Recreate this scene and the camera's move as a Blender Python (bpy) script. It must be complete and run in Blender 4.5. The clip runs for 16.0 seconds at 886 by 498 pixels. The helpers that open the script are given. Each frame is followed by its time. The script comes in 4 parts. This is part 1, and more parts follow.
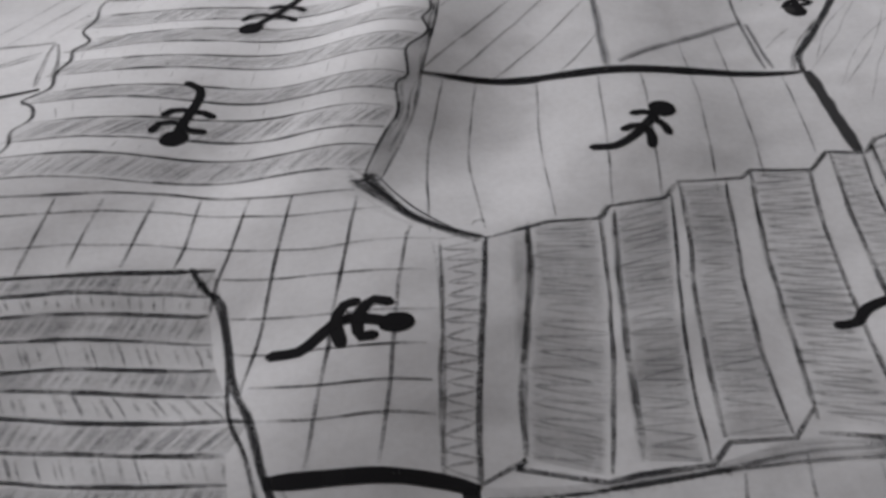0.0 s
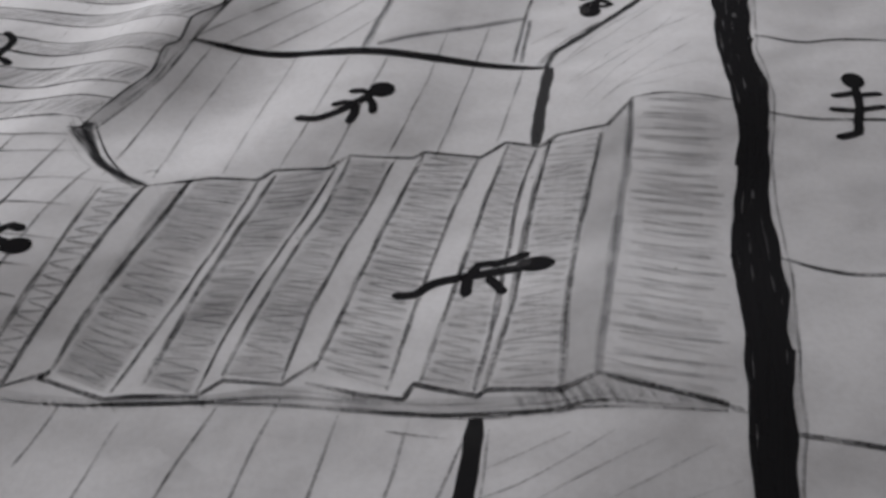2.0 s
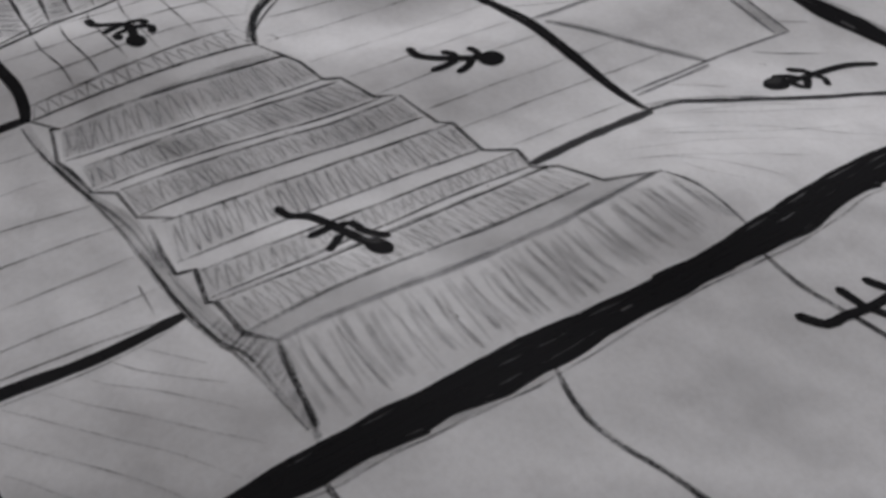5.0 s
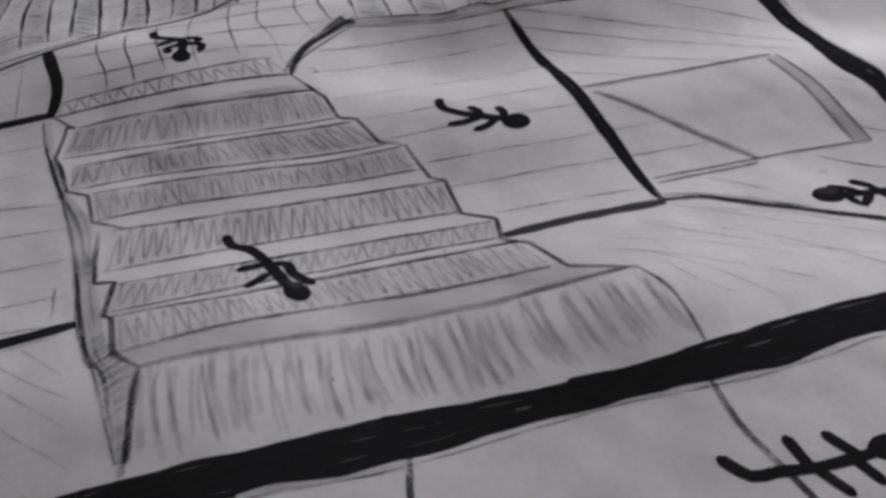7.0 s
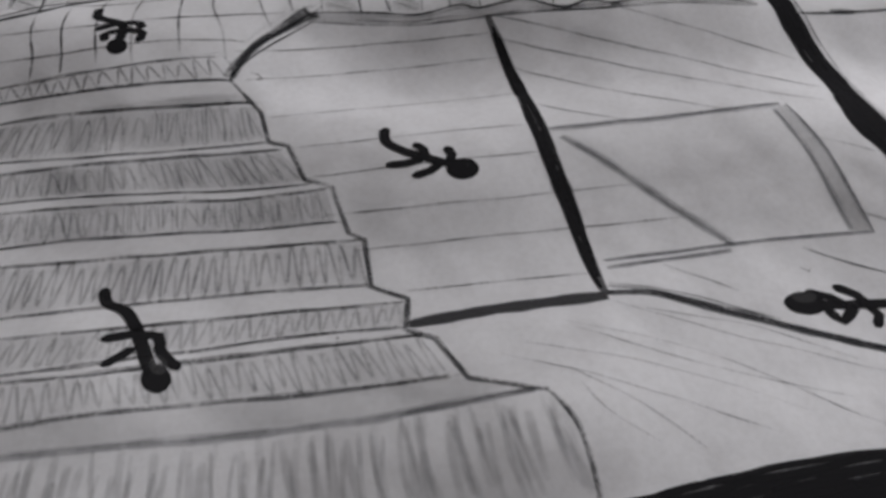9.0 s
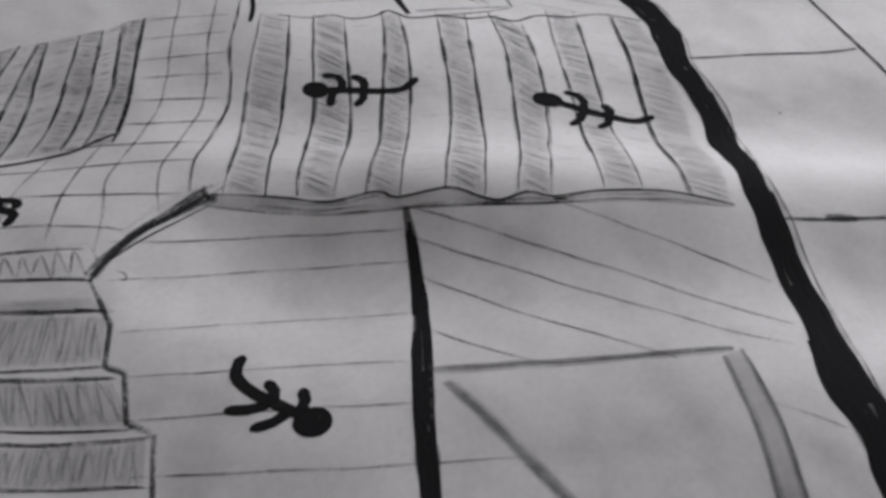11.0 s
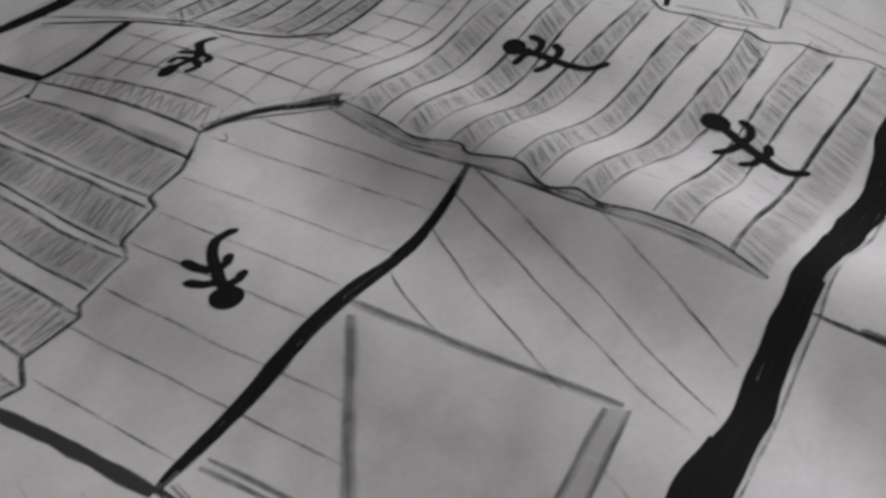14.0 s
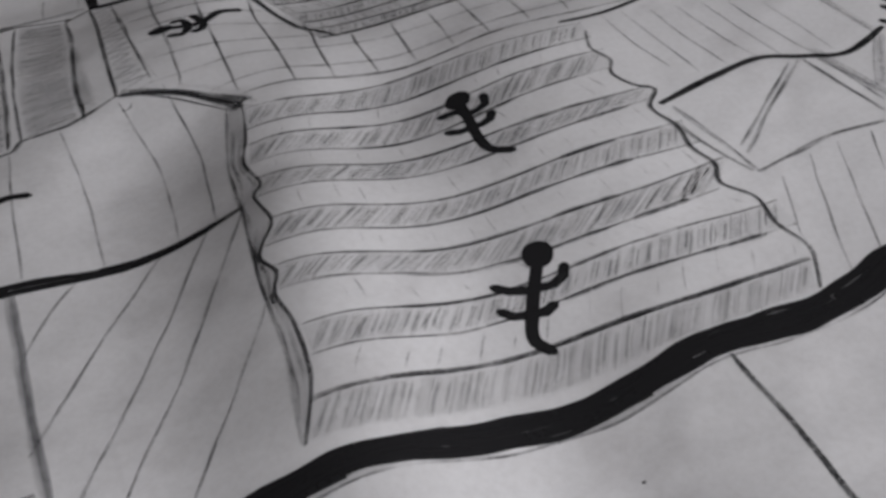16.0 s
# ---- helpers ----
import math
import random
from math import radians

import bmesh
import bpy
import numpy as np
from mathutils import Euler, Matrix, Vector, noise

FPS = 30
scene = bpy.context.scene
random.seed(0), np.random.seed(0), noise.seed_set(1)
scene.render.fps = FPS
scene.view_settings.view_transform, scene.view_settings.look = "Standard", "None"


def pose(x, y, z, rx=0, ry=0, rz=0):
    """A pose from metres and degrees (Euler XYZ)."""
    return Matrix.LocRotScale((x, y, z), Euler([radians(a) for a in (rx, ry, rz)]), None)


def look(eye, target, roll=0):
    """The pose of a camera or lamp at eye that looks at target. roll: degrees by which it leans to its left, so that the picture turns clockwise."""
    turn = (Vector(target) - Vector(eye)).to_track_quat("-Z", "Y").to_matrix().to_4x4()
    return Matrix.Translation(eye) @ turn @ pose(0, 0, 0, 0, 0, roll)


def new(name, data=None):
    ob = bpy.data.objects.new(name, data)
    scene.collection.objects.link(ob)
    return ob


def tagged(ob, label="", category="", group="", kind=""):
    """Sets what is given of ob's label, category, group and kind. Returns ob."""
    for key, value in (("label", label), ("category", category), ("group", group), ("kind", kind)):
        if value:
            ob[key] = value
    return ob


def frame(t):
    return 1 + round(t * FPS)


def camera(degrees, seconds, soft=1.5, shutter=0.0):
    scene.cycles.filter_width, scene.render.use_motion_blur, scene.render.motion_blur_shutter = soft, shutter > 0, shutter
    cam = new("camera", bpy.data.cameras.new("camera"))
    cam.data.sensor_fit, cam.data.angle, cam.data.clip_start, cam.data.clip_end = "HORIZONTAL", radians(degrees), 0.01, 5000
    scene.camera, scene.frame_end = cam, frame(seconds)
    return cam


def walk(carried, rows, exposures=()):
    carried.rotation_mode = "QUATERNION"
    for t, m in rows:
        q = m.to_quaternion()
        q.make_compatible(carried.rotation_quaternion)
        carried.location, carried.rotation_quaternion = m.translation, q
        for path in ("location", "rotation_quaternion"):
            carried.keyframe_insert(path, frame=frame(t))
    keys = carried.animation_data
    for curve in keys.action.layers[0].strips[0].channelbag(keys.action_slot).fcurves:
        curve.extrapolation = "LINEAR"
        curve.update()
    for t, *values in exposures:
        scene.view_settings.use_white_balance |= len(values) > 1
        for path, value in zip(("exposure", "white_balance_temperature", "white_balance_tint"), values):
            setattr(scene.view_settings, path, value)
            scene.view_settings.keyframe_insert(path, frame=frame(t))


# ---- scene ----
# Lengths of the drawing are given in millimetres on the sheet; MM turns them into metres.
MM = 0.001

# ---- the camera and its walk ----
cam = camera(45.25, 16.0, soft=3.3)
PATH = [
    (0.0, pose(0.0042, -0.1041, 0.0942, 51.45, 1.95, -5.16)),
    (0.5, pose(0.0272, -0.1098, 0.0951, 51.32, 2.46, -3.11)),
    (1.0, pose(0.0514, -0.1149, 0.0947, 51.57, 2.85, -0.03)),
    (1.5, pose(0.0682, -0.1194, 0.0948, 51.61, 3.00, 2.07)),
    (2.0, pose(0.0845, -0.1163, 0.0945, 51.67, 2.93, 6.46)),
    (2.5, pose(0.1032, -0.1120, 0.0949, 51.67, 2.50, 13.33)),
    (3.0, pose(0.1211, -0.1184, 0.0964, 51.20, 2.12, 20.10)),
    (3.2, pose(0.1295, -0.1139, 0.0956, 50.95, -0.78, 26.08)),
    (4.2, pose(0.1614, -0.0841, 0.0993, 50.03, 0.37, 42.53)),
    (5.3, pose(0.1810, -0.0658, 0.1016, 49.47, 1.08, 52.61)),
    (5.5, pose(0.1835, -0.0688, 0.0970, 51.26, 1.81, 51.88)),
    (6.0, pose(0.1938, -0.0358, 0.0993, 50.56, 2.10, 59.90)),
    (6.5, pose(0.1897, -0.0276, 0.0998, 50.34, 1.67, 63.76)),
    (7.0, pose(0.1910, -0.0250, 0.0915, 53.25, 1.03, 67.65)),
    (7.5, pose(0.1841, -0.0213, 0.0930, 52.58, 0.86, 68.52)),
    (8.0, pose(0.1828, -0.0129, 0.0988, 50.52, 1.45, 69.63)),
    (8.5, pose(0.1836, -0.0055, 0.0831, 54.43, -1.05, 73.11)),
    (9.0, pose(0.1686, 0.0077, 0.0981, 47.63, -0.35, 74.42)),
    (9.5, pose(0.1626, 0.0280, 0.0983, 50.56, 2.54, 77.07)),
    (9.7, pose(0.1616, 0.0295, 0.0955, 51.62, 2.23, 77.52)),
    (11.8, pose(0.1297, 0.0705, 0.0987, 49.16, 3.13, 93.03)),
    (12.0, pose(0.1315, 0.0752, 0.0992, 49.02, 2.98, 99.22)),
    (12.5, pose(0.1361, 0.0853, 0.0968, 49.95, 3.37, 105.69)),
    (13.0, pose(0.1362, 0.0856, 0.0962, 50.18, 3.44, 105.74)),
    (13.5, pose(0.1359, 0.0993, 0.0931, 51.21, 3.28, 110.17)),
    (14.0, pose(0.1299, 0.1214, 0.0889, 52.59, 2.85, 117.25)),
    (14.5, pose(0.1236, 0.1393, 0.0911, 51.80, 2.68, 123.29)),
    (15.0, pose(0.1095, 0.1557, 0.0928, 51.17, 2.08, 131.30)),
    (15.5, pose(0.0807, 0.1775, 0.0942, 50.62, 4.06, 140.36)),
    (16.0, pose(0.0418, 0.1829, 0.0910, 51.26, 3.68, 150.57)),
]
walk(cam, PATH, exposures=[(0.0, -0.04, 6560, 10), (1.5, 0.0, 6560, 10), (3.0, 0.04, 6560, 10), (5.5, 0.05, 6560, 10), (6.5, -0.02, 6560, 10), (7.5, 0.06, 6560, 10), (9.5, 0.0, 6560, 10), (12.0, -0.08, 6570, 10), (13.0, 0.0, 6600, 10), (14.0, -0.26, 6640, 10), (15.0, -0.28, 6640, 10), (15.5, -0.2, 6600, 10), (16.0, -0.32, 6560, 10)])

# ---- light: one assumed window, out of view, in a plain room ----
world = bpy.data.worlds.new("world")
scene.world = world
world.use_nodes = True
wn = world.node_tree.nodes
sky = wn.new("ShaderNodeTexSky")
sky.sky_type = 'NISHITA'
sky.sun_disc = False
sky.sun_elevation, sky.sun_rotation = radians(35), radians(60)
wn["Background"].inputs["Strength"].default_value = 0.1
world.node_tree.links.new(sky.outputs[0], wn["Background"].inputs["Color"])

ASSUMED_WINDOW = (-0.36, 0.60, 0.28)         # middle of the assumed window opening, never in view
# area lamp added in the opening, placed low to rake across the sheet's folds
lamp_data = bpy.data.lights.new("assumed_window_light", 'AREA')
lamp_data.shape, lamp_data.size, lamp_data.size_y = 'RECTANGLE', 0.9, 0.42
lamp_data.energy = 8.1
lamp_data.color = (0.975, 0.965, 0.985)
assumed_window_light = new("assumed_window_light", lamp_data)
assumed_window_light.matrix_world = look(ASSUMED_WINDOW, (-0.26, 0.0, 0.08))


# ---- materials ----
def material(name):
    m = bpy.data.materials.new(name)
    m.use_nodes = True
    n, l = m.node_tree.nodes, m.node_tree.links
    return m, n, l, n["Principled BSDF"]


def noise_node(n, l, scale, detail=4.0, rough=0.6, stretch=(1, 1, 1), turn=0.0):
    co = n.new("ShaderNodeTexCoord")
    mp = n.new("ShaderNodeMapping")
    mp.inputs["Scale"].default_value = stretch
    mp.inputs["Rotation"].default_value = (0, 0, turn)
    tx = n.new("ShaderNodeTexNoise")
    tx.inputs["Scale"].default_value = scale
    tx.inputs["Detail"].default_value = detail
    tx.inputs["Roughness"].default_value = rough
    l.new(co.outputs["Object"], mp.inputs["Vector"])
    l.new(mp.outputs["Vector"], tx.inputs["Vector"])
    return tx.outputs["Fac"]


def ramp(n, l, fac, a, b, ca, cb):
    r = n.new("ShaderNodeValToRGB")
    r.color_ramp.elements[0].position, r.color_ramp.elements[1].position = a, b
    r.color_ramp.elements[0].color, r.color_ramp.elements[1].color = (*ca, 1), (*cb, 1)
    l.new(fac, r.inputs["Fac"])
    return r.outputs["Color"]


def mathn(n, l, op, a, b):
    q = n.new("ShaderNodeMath")
    q.operation = op
    for s, v in zip(q.inputs, (a, b)):
        if isinstance(v, (int, float)):
            s.default_value = v
        else:
            l.new(v, s)
    return q.outputs[0]


def paper_material():
    m, n, l, b = material("drawing_paper")
    big = ramp(n, l, noise_node(n, l, 22, 3, 0.55), 0.3, 0.75, (0.70, 0.692, 0.705), (0.79, 0.782, 0.797))
    fine = ramp(n, l, noise_node(n, l, 900, 5, 0.7), 0.25, 0.6, (0.90, 0.895, 0.89), (1, 1, 1))
    mix = n.new("ShaderNodeMixRGB")
    mix.blend_type, mix.inputs[0].default_value = 'MULTIPLY', 1.0
    l.new(big, mix.inputs[1])
    l.new(fine, mix.inputs[2])
    smudge = ramp(n, l, noise_node(n, l, 55, 6, 0.65), 0.54, 0.76, (1, 1, 1), (0.84, 0.83, 0.83))
    mix2 = n.new("ShaderNodeMixRGB")
    mix2.blend_type, mix2.inputs[0].default_value = 'MULTIPLY', 1.0
    l.new(mix.outputs[0], mix2.inputs[1])
    l.new(smudge, mix2.inputs[2])
    l.new(mix2.outputs[0], b.inputs["Base Color"])
    b.inputs["Roughness"].default_value = 0.85
    b.inputs["Specular IOR Level"].default_value = 0.12
    bump = n.new("ShaderNodeBump")
    bump.inputs["Strength"].default_value = 0.25
    bump.inputs["Distance"].default_value = 0.00006
    l.new(noise_node(n, l, 3500, 4, 0.7), bump.inputs["Height"])
    cockle = n.new("ShaderNodeBump")
    cockle.inputs["Strength"].default_value = 1.0
    cockle.inputs["Distance"].default_value = 0.0016
    l.new(noise_node(n, l, 42, 2, 0.45), cockle.inputs["Height"])
    l.new(cockle.outputs[0], bump.inputs["Normal"])
    l.new(bump.outputs[0], b.inputs["Normal"])
    return m


def mark_material(name, colour, cover, spread, grain=3200.0, rough=0.5, stretch=(1, 1, 1), turn=0.0, patch=0.25, thin=0.0, thick=1.0, crisp=2.2, press=1.0):
    """Pencil or marker on the tooth of the paper: where the grain is low the paper shows through."""
    m, n, l, b = material(name)
    b.inputs["Base Color"].default_value = (*colour, 1)
    b.inputs["Roughness"].default_value = rough
    b.inputs["Specular IOR Level"].default_value = 0.0
    g = noise_node(n, l, grain, 5, 0.7, stretch, turn)
    p = noise_node(n, l, 260, 3, 0.6)
    low = mathn(n, l, 'ADD', mathn(n, l, 'MULTIPLY', g, 1 - patch), mathn(n, l, 'MULTIPLY', p, patch))
    edge = n.new("ShaderNodeAttribute")
    edge.attribute_name = "edge"
    e = edge.outputs["Fac"]
    hump = mathn(n, l, 'MULTIPLY', mathn(n, l, 'MULTIPLY', e, mathn(n, l, 'SUBTRACT', 1.0, e)), 4.0 * crisp)
    hump = mathn(n, l, 'MINIMUM', hump, 1.0)
    force = n.new("ShaderNodeAttribute")
    force.attribute_name = "force"
    f = mathn(n, l, 'ADD', mathn(n, l, 'MULTIPLY', force.outputs["Fac"], press), 1.0 - press)
    worn = mathn(n, l, 'MULTIPLY', mathn(n, l, 'SUBTRACT', mathn(n, l, 'MULTIPLY', hump, f), 0.8), 0.30)
    low = mathn(n, l, 'ADD', low, worn)
    r = n.new("ShaderNodeMapRange")
    r.inputs["From Min"].default_value = 0.5 - cover * 0.3 + 0.15 - spread
    r.inputs["From Max"].default_value = 0.5 - cover * 0.3 + 0.15 + spread
    r.inputs["To Min"].default_value, r.inputs["To Max"].default_value = thin, thick
    l.new(low, r.inputs["Value"])
    amount = mathn(n, l, 'MULTIPLY', r.outputs["Result"], mathn(n, l, 'MULTIPLY', hump, f))
    clear = n.new("ShaderNodeBsdfTransparent")
    mix = n.new("ShaderNodeMixShader")
    l.new(amount, mix.inputs[0])
    l.new(clear.outputs[0], mix.inputs[1])
    l.new(b.outputs[0], mix.inputs[2])
    l.new(mix.outputs[0], n["Material Output"].inputs["Surface"])
    return m


def plain_material(name, ca, cb, scale, rough):
    m, n, l, b = material(name)
    l.new(ramp(n, l, noise_node(n, l, scale, 5, 0.6), 0.3, 0.7, ca, cb), b.inputs["Base Color"])
    b.inputs["Roughness"].default_value = rough
    return m


PAPER = paper_material()
MARKER = mark_material("black_marker", (0.021, 0.0205, 0.022), 1.12, 0.11, 1500, 0.7, patch=0.5, crisp=4.0, press=0.2)
WORN = mark_material("worn_marker", (0.075, 0.074, 0.077), 0.8, 0.16, 1300, 0.7, patch=0.4, thin=0.22, thick=0.78, crisp=2.6, press=0.0)
DARK = mark_material("dark_pencil", (0.055, 0.055, 0.059), 0.66, 0.11, 2100, 0.6, patch=0.3, thin=0.12, thick=0.74, crisp=1.5)
PENCIL = mark_material("pencil", (0.075, 0.075, 0.079), 0.60, 0.11, 2100, 0.6, patch=0.3, thin=0.10, thick=0.64, crisp=1.5)
FAINT = mark_material("faint_pencil", (0.11, 0.11, 0.117), 0.52, 0.11, 1900, 0.65, patch=0.35, thin=0.08, thick=0.50, crisp=1.5)
HATCH = mark_material("hatching_pencil", (0.13, 0.13, 0.137), 0.5, 0.11, 2100, 0.65, patch=0.3, thin=0.05, thick=0.42, crisp=1.4)
LIGHT = mark_material("light_pencil", (0.15, 0.15, 0.157), 0.5, 0.11, 2100, 0.65, patch=0.3, thin=0.04, thick=0.32, crisp=1.3)
BAR = mark_material("grey_pencil_bar", (0.17, 0.172, 0.185), 0.62, 0.24, 1500, 0.65, patch=0.45, thin=0.12, thick=0.5, crisp=1.3)
SOFT = mark_material("soft_pencil", (0.17, 0.17, 0.176), 0.56, 0.26, 1500, 0.65, patch=0.5, thin=0.05, thick=0.30, crisp=1.2, press=0.7)
WASH = mark_material("side_of_pencil", (0.16, 0.16, 0.165), 0.5, 0.2, 1700, 0.65, patch=0.4, thin=0.02, thick=0.16, crisp=1.2)
TONE = mark_material("rubbed_pencil_tone", (0.18, 0.178, 0.18), 0.5, 0.22, 1700, 0.65, patch=0.4, thin=0.03, thick=0.20)
HEAVY = mark_material("dense_pencil_tone", (0.15, 0.148, 0.15), 0.5, 0.22, 1700, 0.65, patch=0.4, thin=0.08, thick=0.31)
SMUDGE = mark_material("graphite_smudge", (0.20, 0.195, 0.20), 0.5, 0.3, 300, 0.65, patch=0.5, thin=0.0, thick=0.12, crisp=0.9)
WOOD = plain_material("table_wood", (0.16, 0.10, 0.06), (0.24, 0.15, 0.09), 40, 0.45)
WALL = plain_material("wall_paint", (0.30, 0.262, 0.238), (0.36, 0.315, 0.285), 8, 0.8)


# ---- the shape of the sheet ----
SWELL_X = [-70, -42.5, -15, 12.5, 40, 67.5, 95, 122.5, 150]
SWELL_Y = [-50, -20, 10, 40, 70, 100, 130]
SWELL_SIZE = 24.0
SWELLS = [
    (0, -0.04, -0.07, -1.93, -0.21, -0.48, 0.76, 0.22, 0),
    (-0.01, -0.3, 1.04, -1.34, 0.4, -0.81, 1.88, 0.15, -0.02),
    (0, -0.59, 0.69, 1.26, -0.5, -0.61, -0.19, -0.57, -0.16),
    (0.25, 1.4, -0.58, -1.17, 0.9, -0.17, 2.84, 0.07, -0.84),
    (-0.15, 0.37, 0.71, 1.15, 0.98, -1.1, 1.07, -0.6, -0.65),
    (-1, -1.29, 0.02, 0.24, 2.59, -0.53, -0.61, -0.05, -0.03),
    (-0.3, -0.59, -0.22, -0.46, 0.29, 0.06, -0.12, 0, 0),
]
SWELL_LIST = [(cx, cy, h) for cy, row in zip(SWELL_Y, SWELLS) for cx, h in zip(SWELL_X, row) if abs(h) > 0.04]
# broad folds, across the sheet: middle, half width, height
FOLDS = [(0, 13, 3.3), (24, 12, -1.6), (48, 14, 1.2), (-22, 13, -1.3), (-48, 14, 0.6), (84, 18, -1.2)]
BUMPS = [(2, -2, 18, 26, 1.8), (-22, -2, 16, 18, -2.2), (105, -20, 30, 40, 1.0), (84, -12, 14, 26, 1.3)]


def relief(x, y):
    """Height of the cockled and folded sheet over its mean plane, in millimetres."""
    s = x + 3.0 - 0.25 * (y - 31)
    u = min(max((y - 8) / 40.0, 0.0), 1.0)
    z = u * u * (3 - 2 * u) * sum(h * math.exp(-((s - c) / d) ** 2) for c, d, h in FOLDS)
    z += sum(h * math.exp(-((x - cx) / sx) ** 2 - ((y - cy) / sy) ** 2) for cx, cy, sx, sy, h in BUMPS)
    return z + sum(h * math.exp(-((x - cx) ** 2 + (y - cy) ** 2) / SWELL_SIZE ** 2) for cx, cy, h in SWELL_LIST)


def on_sheet(x, y, lift=0.0):
    return Vector((x * MM, y * MM, (relief(x, y) + lift) * MM))


def part(name, bm, mat, parent, label="", kind=""):
    me = bpy.data.meshes.new(name)
    bm.to_mesh(me)
    bm.free()
    me.materials.append(mat)
    for p in me.polygons:
        p.use_smooth = True
    ob = new(name, me)
    ob.parent = parent
    return tagged(ob, label, kind=kind)


def box(name, lo, hi, mat, label, category, kind="structure"):
    bm = bmesh.new()
    bmesh.ops.create_cube(bm, size=1.0)
    for v in bm.verts:
        v.co = Vector([lo[i] if v.co[i] < 0 else hi[i] for i in range(3)])
    me = bpy.data.meshes.new(name)
    bm.to_mesh(me)
    bm.free()
    me.materials.append(mat)
    return tagged(new(name, me), label, category, "", kind)


# ---- the room: unseen plain walls that close the place, open at the assumed window ----
TABLE_Z = -4.5 * MM
tabletop = box("tabletop", (-0.75, -0.45, TABLE_Z - 0.03), (0.85, 0.56, TABLE_Z), WOOD, "plain brown wooden tabletop under the drawing", "tabletop")
for lx in (-0.72, 0.76):
    for ly in (-0.42, 0.47):
        box("table_leg", (lx, ly, -0.75), (lx + 0.06, ly + 0.06, TABLE_Z - 0.03), WOOD, "", "", "").parent = tabletop
box("floor", (-1.6, -1.8, -0.80), (1.8, 0.65, -0.75), WOOD, "plain brown wooden floor of the room", "floor")
box("ceiling", (-1.6, -1.8, 1.60), (1.8, 0.65, 1.65), WALL, "plain pale ceiling of the room", "ceiling")
box("wall_east", (1.8, -1.8, -0.75), (1.85, 0.65, 1.60), WALL, "plain pale painted wall", "wall")
box("wall_west", (-1.65, -1.8, -0.75), (-1.6, 0.65, 1.60), WALL, "plain pale painted wall", "wall")
box("wall_south", (-1.6, -1.85, -0.75), (1.8, -1.8, 1.60), WALL, "plain pale painted wall", "wall")
box("wall_north_low", (-1.6, 0.65, -0.75), (1.8, 0.70, 0.02), WALL, "plain pale unseen wall below the assumed window opening", "wall")
box("wall_north_high", (-1.6, 0.65, 0.52), (1.8, 0.70, 1.60), WALL, "plain pale unseen wall above the assumed window opening", "wall")
box("wall_north_side", (-1.6, 0.65, 0.02), (-0.85, 0.70, 0.52), WALL, "plain pale unseen wall beside the assumed window opening", "wall")
box("wall_north_end", (0.13, 0.65, 0.02), (1.8, 0.70, 0.52), WALL, "plain pale unseen wall beside the assumed window opening", "wall")

# ---- the sheet of paper ----
X0, X1, Y0, Y1, CELL = -190.0, 230.0, -112.0, 185.0, 1.5


def paper_sheet():
    nx, ny = int((X1 - X0) / CELL), int((Y1 - Y0) / CELL)
    verts, faces = [], []
    for level in (0.0, -0.22):
        for j in range(ny + 1):
            for i in range(nx + 1):
                verts.append(on_sheet(X0 + (X1 - X0) * i / nx, Y0 + (Y1 - Y0) * j / ny, level))
    w, k = nx + 1, (nx + 1) * (ny + 1)
    for j in range(ny):
        for i in range(nx):
            a = j * w + i
            faces.append((a, a + 1, a + w + 1, a + w))
            faces.append((k + a, k + a + w, k + a + w + 1, k + a + 1))
    rim = [i for i in range(nx)] + [j * w + nx for j in range(ny)] + [ny * w + i for i in range(nx, 0, -1)] + [j * w for j in range(ny, 0, -1)]
    for a, b in zip(rim, rim[1:] + rim[:1]):
        faces.append((b, a, k + a, k + b))
    me = bpy.data.meshes.new("drawing_sheet")
    me.from_pydata(verts, [], faces)
    me.materials.append(PAPER)
    for p in me.polygons:
        p.use_smooth = True
    return tagged(new("drawing_sheet", me), "white cockled drawing paper with pencil stairs and black marker figures", "drawing")


sheet = paper_sheet()
rng = random.Random(7)


# ---- pen and pencil strokes, laid on the sheet ----
def pairs(xy):
    return [Vector((xy[i], xy[i + 1])) for i in range(0, len(xy), 2)]


def smooth(pts, step=1.1):
    """Points along a soft curve through pts."""
    if len(pts) == 1:
        return list(pts)
    out = []
    for i in range(len(pts) - 1):
        p0, p1, p2, p3 = pts[max(i - 1, 0)], pts[i], pts[i + 1], pts[min(i + 2, len(pts) - 1)]
        n = max(1, int((p2 - p1).length / step))
        for k in range(n):
            t = k / n
            out.append(0.5 * (2 * p1 + (p2 - p0) * t + (2 * p0 - 5 * p1 + 4 * p2 - p3) * t * t + (3 * p1 - p0 - 3 * p2 + p3) * t ** 3))
    out.append(pts[-1])
    return out


def at(line, t):
    """The point at the share t of a line's length."""
    d = [0.0]
    for a, b in zip(line, line[1:]):
        d.append(d[-1] + (b - a).length)
    s = min(max(t, 0.0), 1.0) * d[-1]
    for i in range(len(line) - 1):
        if s <= d[i + 1] or i == len(line) - 2:
            return line[i].lerp(line[i + 1], (s - d[i]) / max(d[i + 1] - d[i], 1e-6))


def vert(bm, co, edge=0.5, force=1.0):
    """A vertex that knows how far across its stroke it lies and how hard the pencil pressed."""
    e = bm.verts.layers.float.get("edge") or bm.verts.layers.float.new("edge")
    f = bm.verts.layers.float.get("force") or bm.verts.layers.float.new("force")
    v = bm.verts.new(co)
    v[e], v[f] = edge, force
    return v


